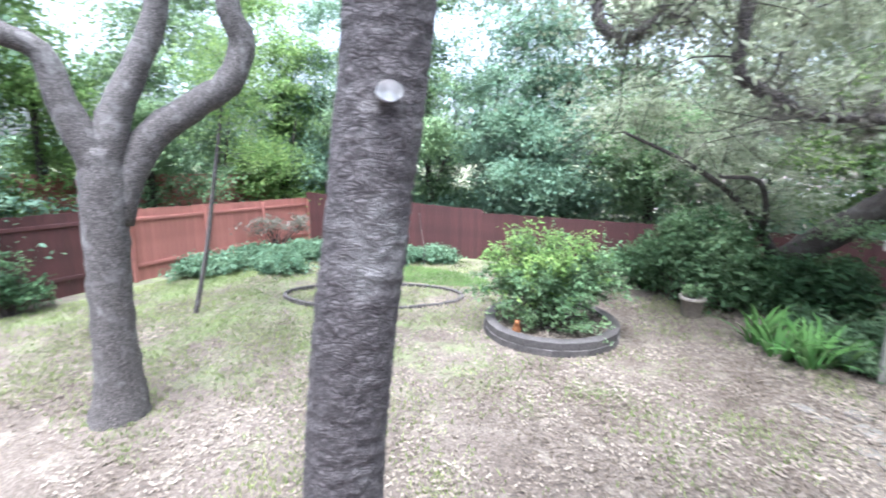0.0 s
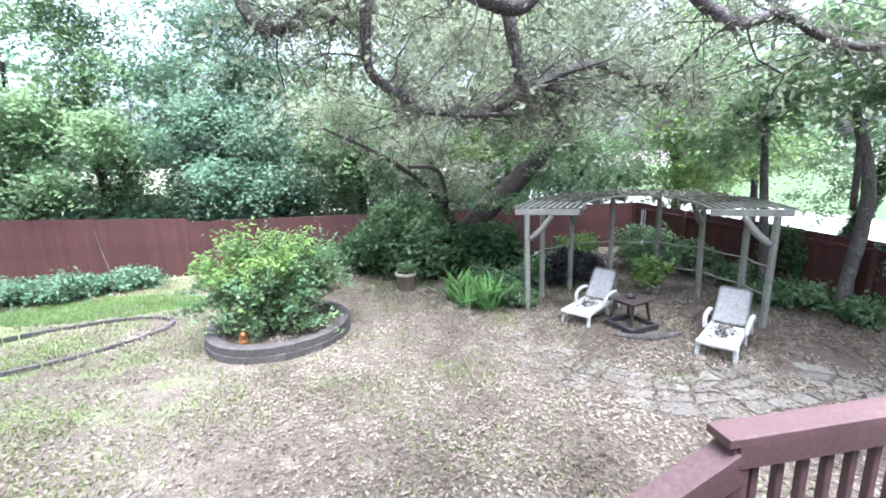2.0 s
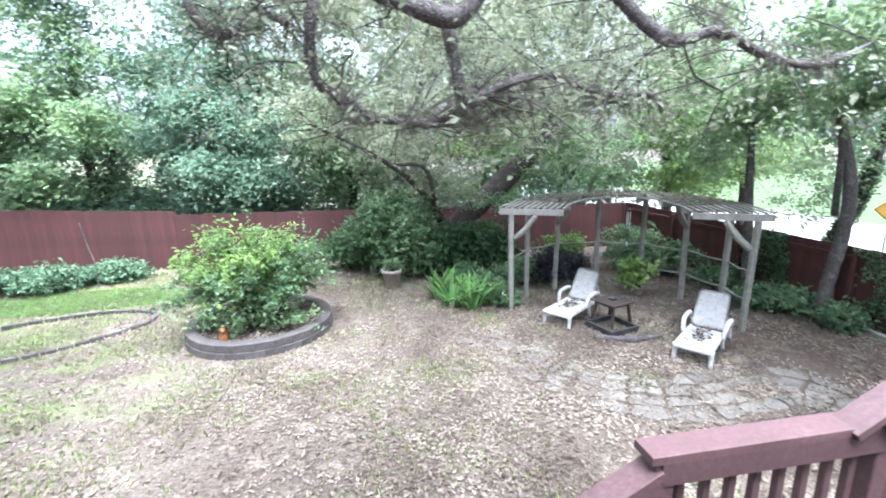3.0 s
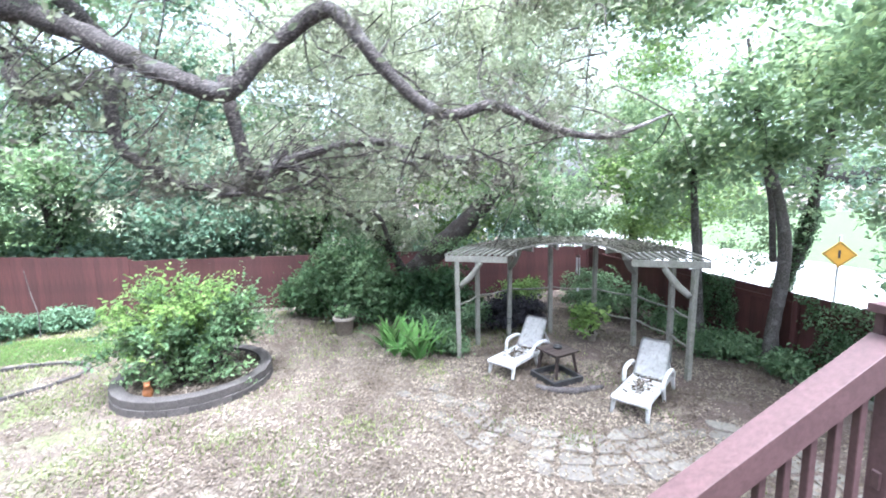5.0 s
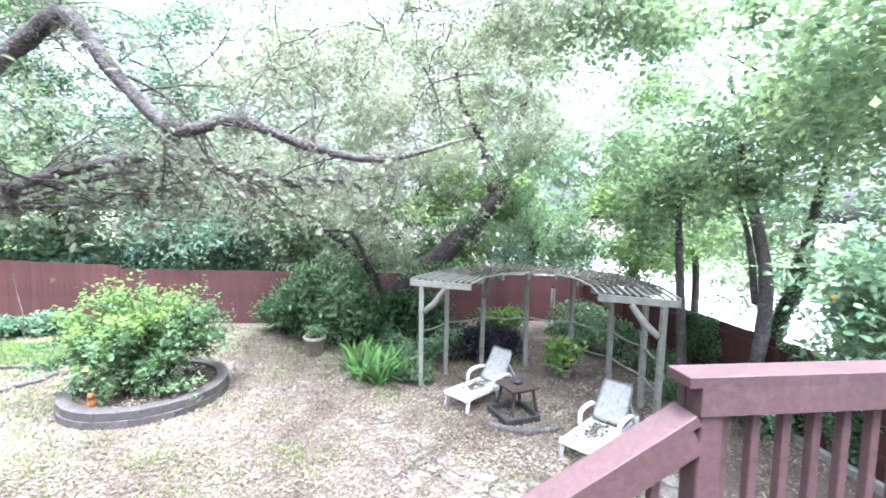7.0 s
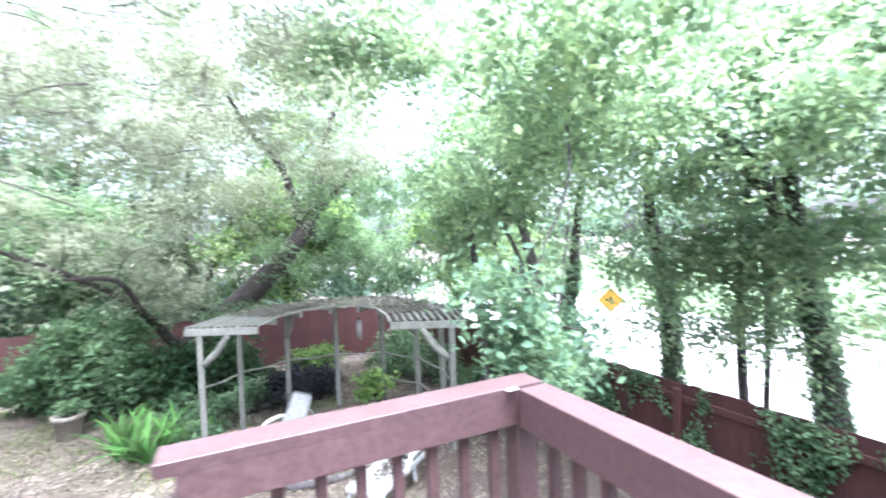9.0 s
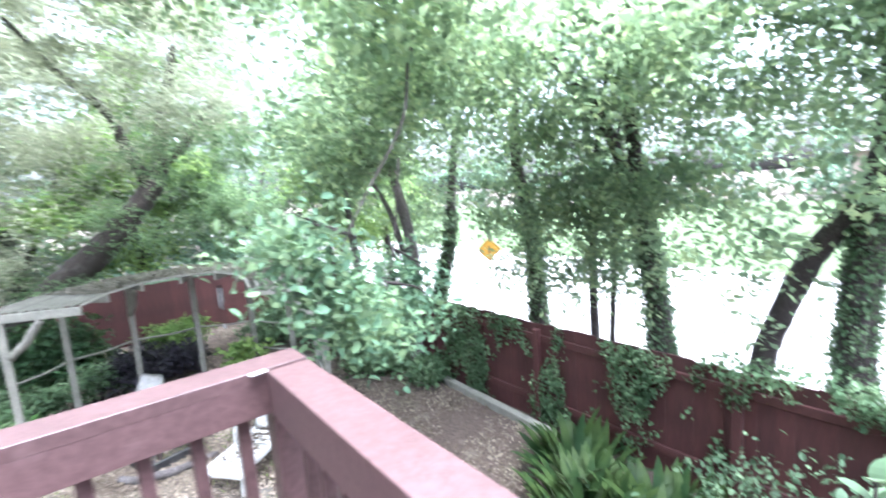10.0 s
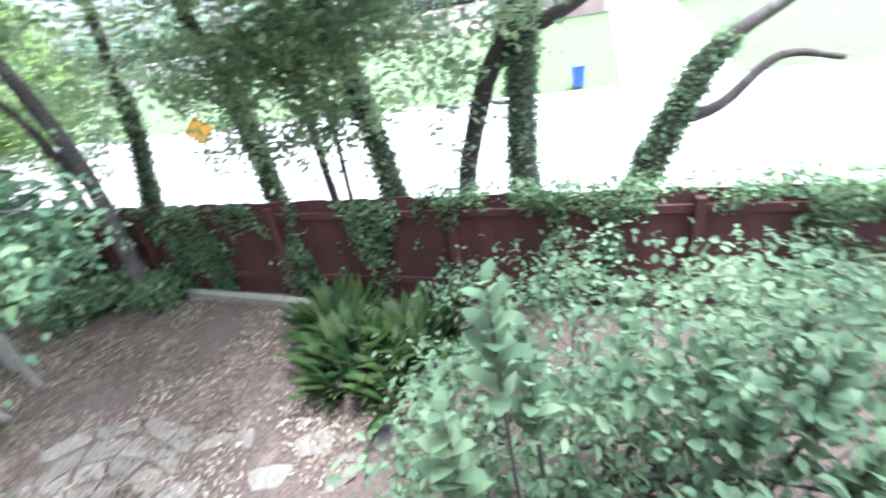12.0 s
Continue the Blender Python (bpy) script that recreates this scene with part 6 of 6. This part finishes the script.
# ---- flagstones ----
def flagstones():
    rng = random.Random(8)
    line = smooth_path([(2.2, 7.0, 0, 0.5), (2.9, 6.1, 0, 0.5), (3.35, 5.25, 0, 0.5), (3.95, 4.78, 0, 0.48), (4.7, 4.55, 0, 0.5), (5.4, 4.62, 0, 0.55), (6.1, 4.6, 0, 0.5), (6.5, 4.1, 0, 0.5), (6.45, 3.3, 0, 0.45), (6.6, 2.6, 0, 0.45), (6.95, 1.95, 0, 0.4), (7.1, 1.3, 0, 0.35)], 0.27)
    e = thing("stone_path", "winding path of irregular pale flagstones", "path", kind="structure")
    nodes = []
    for i, p in enumerate(line):
        t = line[min(i + 1, len(line) - 1)] - line[max(i - 1, 0)]
        n = np.array((-t[1], t[0], 0)) / math.hypot(t[0], t[1])
        row = []
        for k in range(5):
            w = (k / 4 - 0.5) * 2 * p[3]
            row.append((p[0] + n[0] * w + rng.uniform(-0.075, 0.075), p[1] + n[1] * w + rng.uniform(-0.075, 0.075)))
        nodes.append(row)
    for i in range(len(nodes) - 1):
        for k in range(4):
            worn = 0.72 if nodes[i][k][1] < 3.3 else 0.5 if nodes[i][k][0] < 3.3 else 0.13
            if rng.random() < worn:
                continue
            q = [Vector((*nodes[i][k], 0)), Vector((*nodes[i][k + 1], 0)), Vector((*nodes[i + 1][k + 1], 0)), Vector((*nodes[i + 1][k], 0))]
            c = sum(q, Vector()) / 4
            ring = []
            for j in range(4):
                a, b = q[j], q[(j + 1) % 4]
                for u in (0.14, 0.5, 0.86):
                    p = a.lerp(b, u)
                    p = c + (p - c) * (rng.uniform(0.8, 0.98) if u == 0.5 else rng.uniform(0.78, 0.95))
                    ring.append(p - c)
            h = 0.014 + rng.uniform(-0.005, 0.008)
            zt = ground_z(c.x, c.y)
            v = [(p.x, p.y, -0.04) for p in ring] + [(p.x, p.y, h - 0.008) for p in ring] + [(p.x * 0.95, p.y * 0.95, h) for p in ring]
            m = len(ring)
            f = [(j, (j + 1) % m, m + (j + 1) % m, m + j) for j in range(m)] + [(m + j, m + (j + 1) % m, 2 * m + (j + 1) % m, 2 * m + j) for j in range(m)] + [tuple(range(2 * m, 3 * m))]
            part("flagstone", mesh_from("flagstone", v, f, M_STONE), e, "", pose(c.x, c.y, zt, rng.uniform(-1.2, 1.2), rng.uniform(-1.2, 1.2), 0))


flagstones()


# ---- litter and grass ----
def blades(x, y, zz, a, rng):
    """Short grass blades at x, y, z with headings a."""
    k = len(x)
    h = rng.uniform(0.02, 0.065, k)
    w = rng.uniform(0.005, 0.011, k)
    ln = rng.normal(0, 0.025, (k, 2))
    V = np.empty((k, 4, 3))
    V[:, 0] = np.column_stack([x - np.cos(a) * w, y - np.sin(a) * w, zz - 0.005])
    V[:, 1] = np.column_stack([x + np.cos(a) * w, y + np.sin(a) * w, zz - 0.005])
    V[:, 2] = np.column_stack([x + ln[:, 0] + np.cos(a) * w * 0.3, y + ln[:, 1] + np.sin(a) * w * 0.3, zz + h])
    V[:, 3] = np.column_stack([x + ln[:, 0] - np.cos(a) * w * 0.3, y + ln[:, 1] - np.sin(a) * w * 0.3, zz + h])
    return V


def litter():
    rng = np.random.default_rng(900)
    n = 200000
    x, y = rng.uniform(-10, 9.0, n), rng.uniform(1.6, 13.2, n)
    keep = np.zeros(n, bool)
    zz = np.zeros(n)
    for i in range(n):
        d = 0.6 + 0.5 * noise.noise(Vector((x[i] * 0.6, y[i] * 0.6, 2.0))) + 0.04 * min(4, max(-5, x[i] - 0.5))
        d += min(1, max(0, x[i] - 4.5)) * (1.1 * noise.noise(Vector((x[i] * 1.5, y[i] * 1.5, 7.0))) + 0.02)
        d += 0.45 * max(0, 1 - ((x[i] - 4.0) / 3.2) ** 2 - ((y[i] - 6.4) / 3.2) ** 2)
        d -= 0.3 * (3.6 < x[i] < 6.6 and 4.05 < y[i] < 5.15)
        keep[i] = d - (0.24 if y[i] < 4.4 else 0.16) * min(1, max(0, x[i] - 5.6)) > rng.uniform(0.1, 0.95) and (x[i] - RC.x) ** 2 + (y[i] - RC.y) ** 2 > 1.75
        zz[i] = ground_z(x[i], y[i])
    P = np.column_stack([x, y, zz + rng.uniform(0.006, 0.038, n)])[keep]
    tagged(new("leaf_litter", quads_mesh("leaf_litter", leaf_quads(P, rng, 0.056, 2.4, 0.5), L_BROWN)), "dry tan fallen leaves strewn over the ground", "leaves", kind="stuff")
    n = 170000
    x, y = rng.uniform(-12, 6.0, n), rng.uniform(2.2, 13.0, n)
    a = rng.uniform(0, 2 * math.pi, n)
    keep = np.zeros(n, bool)
    zz = np.zeros(n)
    for i in range(n):
        d = 0.46 + 0.75 * noise.noise(Vector((x[i] * 0.8, y[i] * 0.8, 12.0))) + 0.3 * noise.noise(Vector((x[i] * 3, y[i] * 3, 4.0))) - 0.045 * (x[i] + 1) + 2.2 * max(0, noise.noise(Vector((x[i] * 0.9, y[i] * 0.9, 31.0))) - 0.3) + (0.8 if ((x[i] + 6.2) / 1.7) ** 2 + ((y[i] - 10.9) / 0.75) ** 2 < 1 else 0)
        keep[i] = d > rng.uniform(0.25, 1.1) and (x[i] - RC.x) ** 2 + (y[i] - RC.y) ** 2 > 1.75
        zz[i] = ground_z(x[i], y[i])
    x, y, a, zz = x[keep], y[keep], a[keep], zz[keep]
    tagged(new("grass", quads_mesh("grass", blades(x, y, zz, a, rng), L_GRASS)), "thin patchy yellow-green grass", "grass", kind="stuff")
    # the strip of fresh turf beyond the edged bed
    m = 15000
    r, t = np.sqrt(rng.uniform(0, 1, m)), rng.uniform(0, 2 * math.pi, m)
    x, y = -6.1 + 2.4 * r * np.cos(t), 10.8 + 0.85 * r * np.sin(t)
    zz = np.array([ground_z(p, q) for p, q in zip(x, y)])
    tagged(new("turf", quads_mesh("turf", blades(x, y, zz, rng.uniform(0, 2 * math.pi, m), rng), L_TURF)), "strip of fresh green turf behind the edged bed", "grass", kind="stuff")


litter()
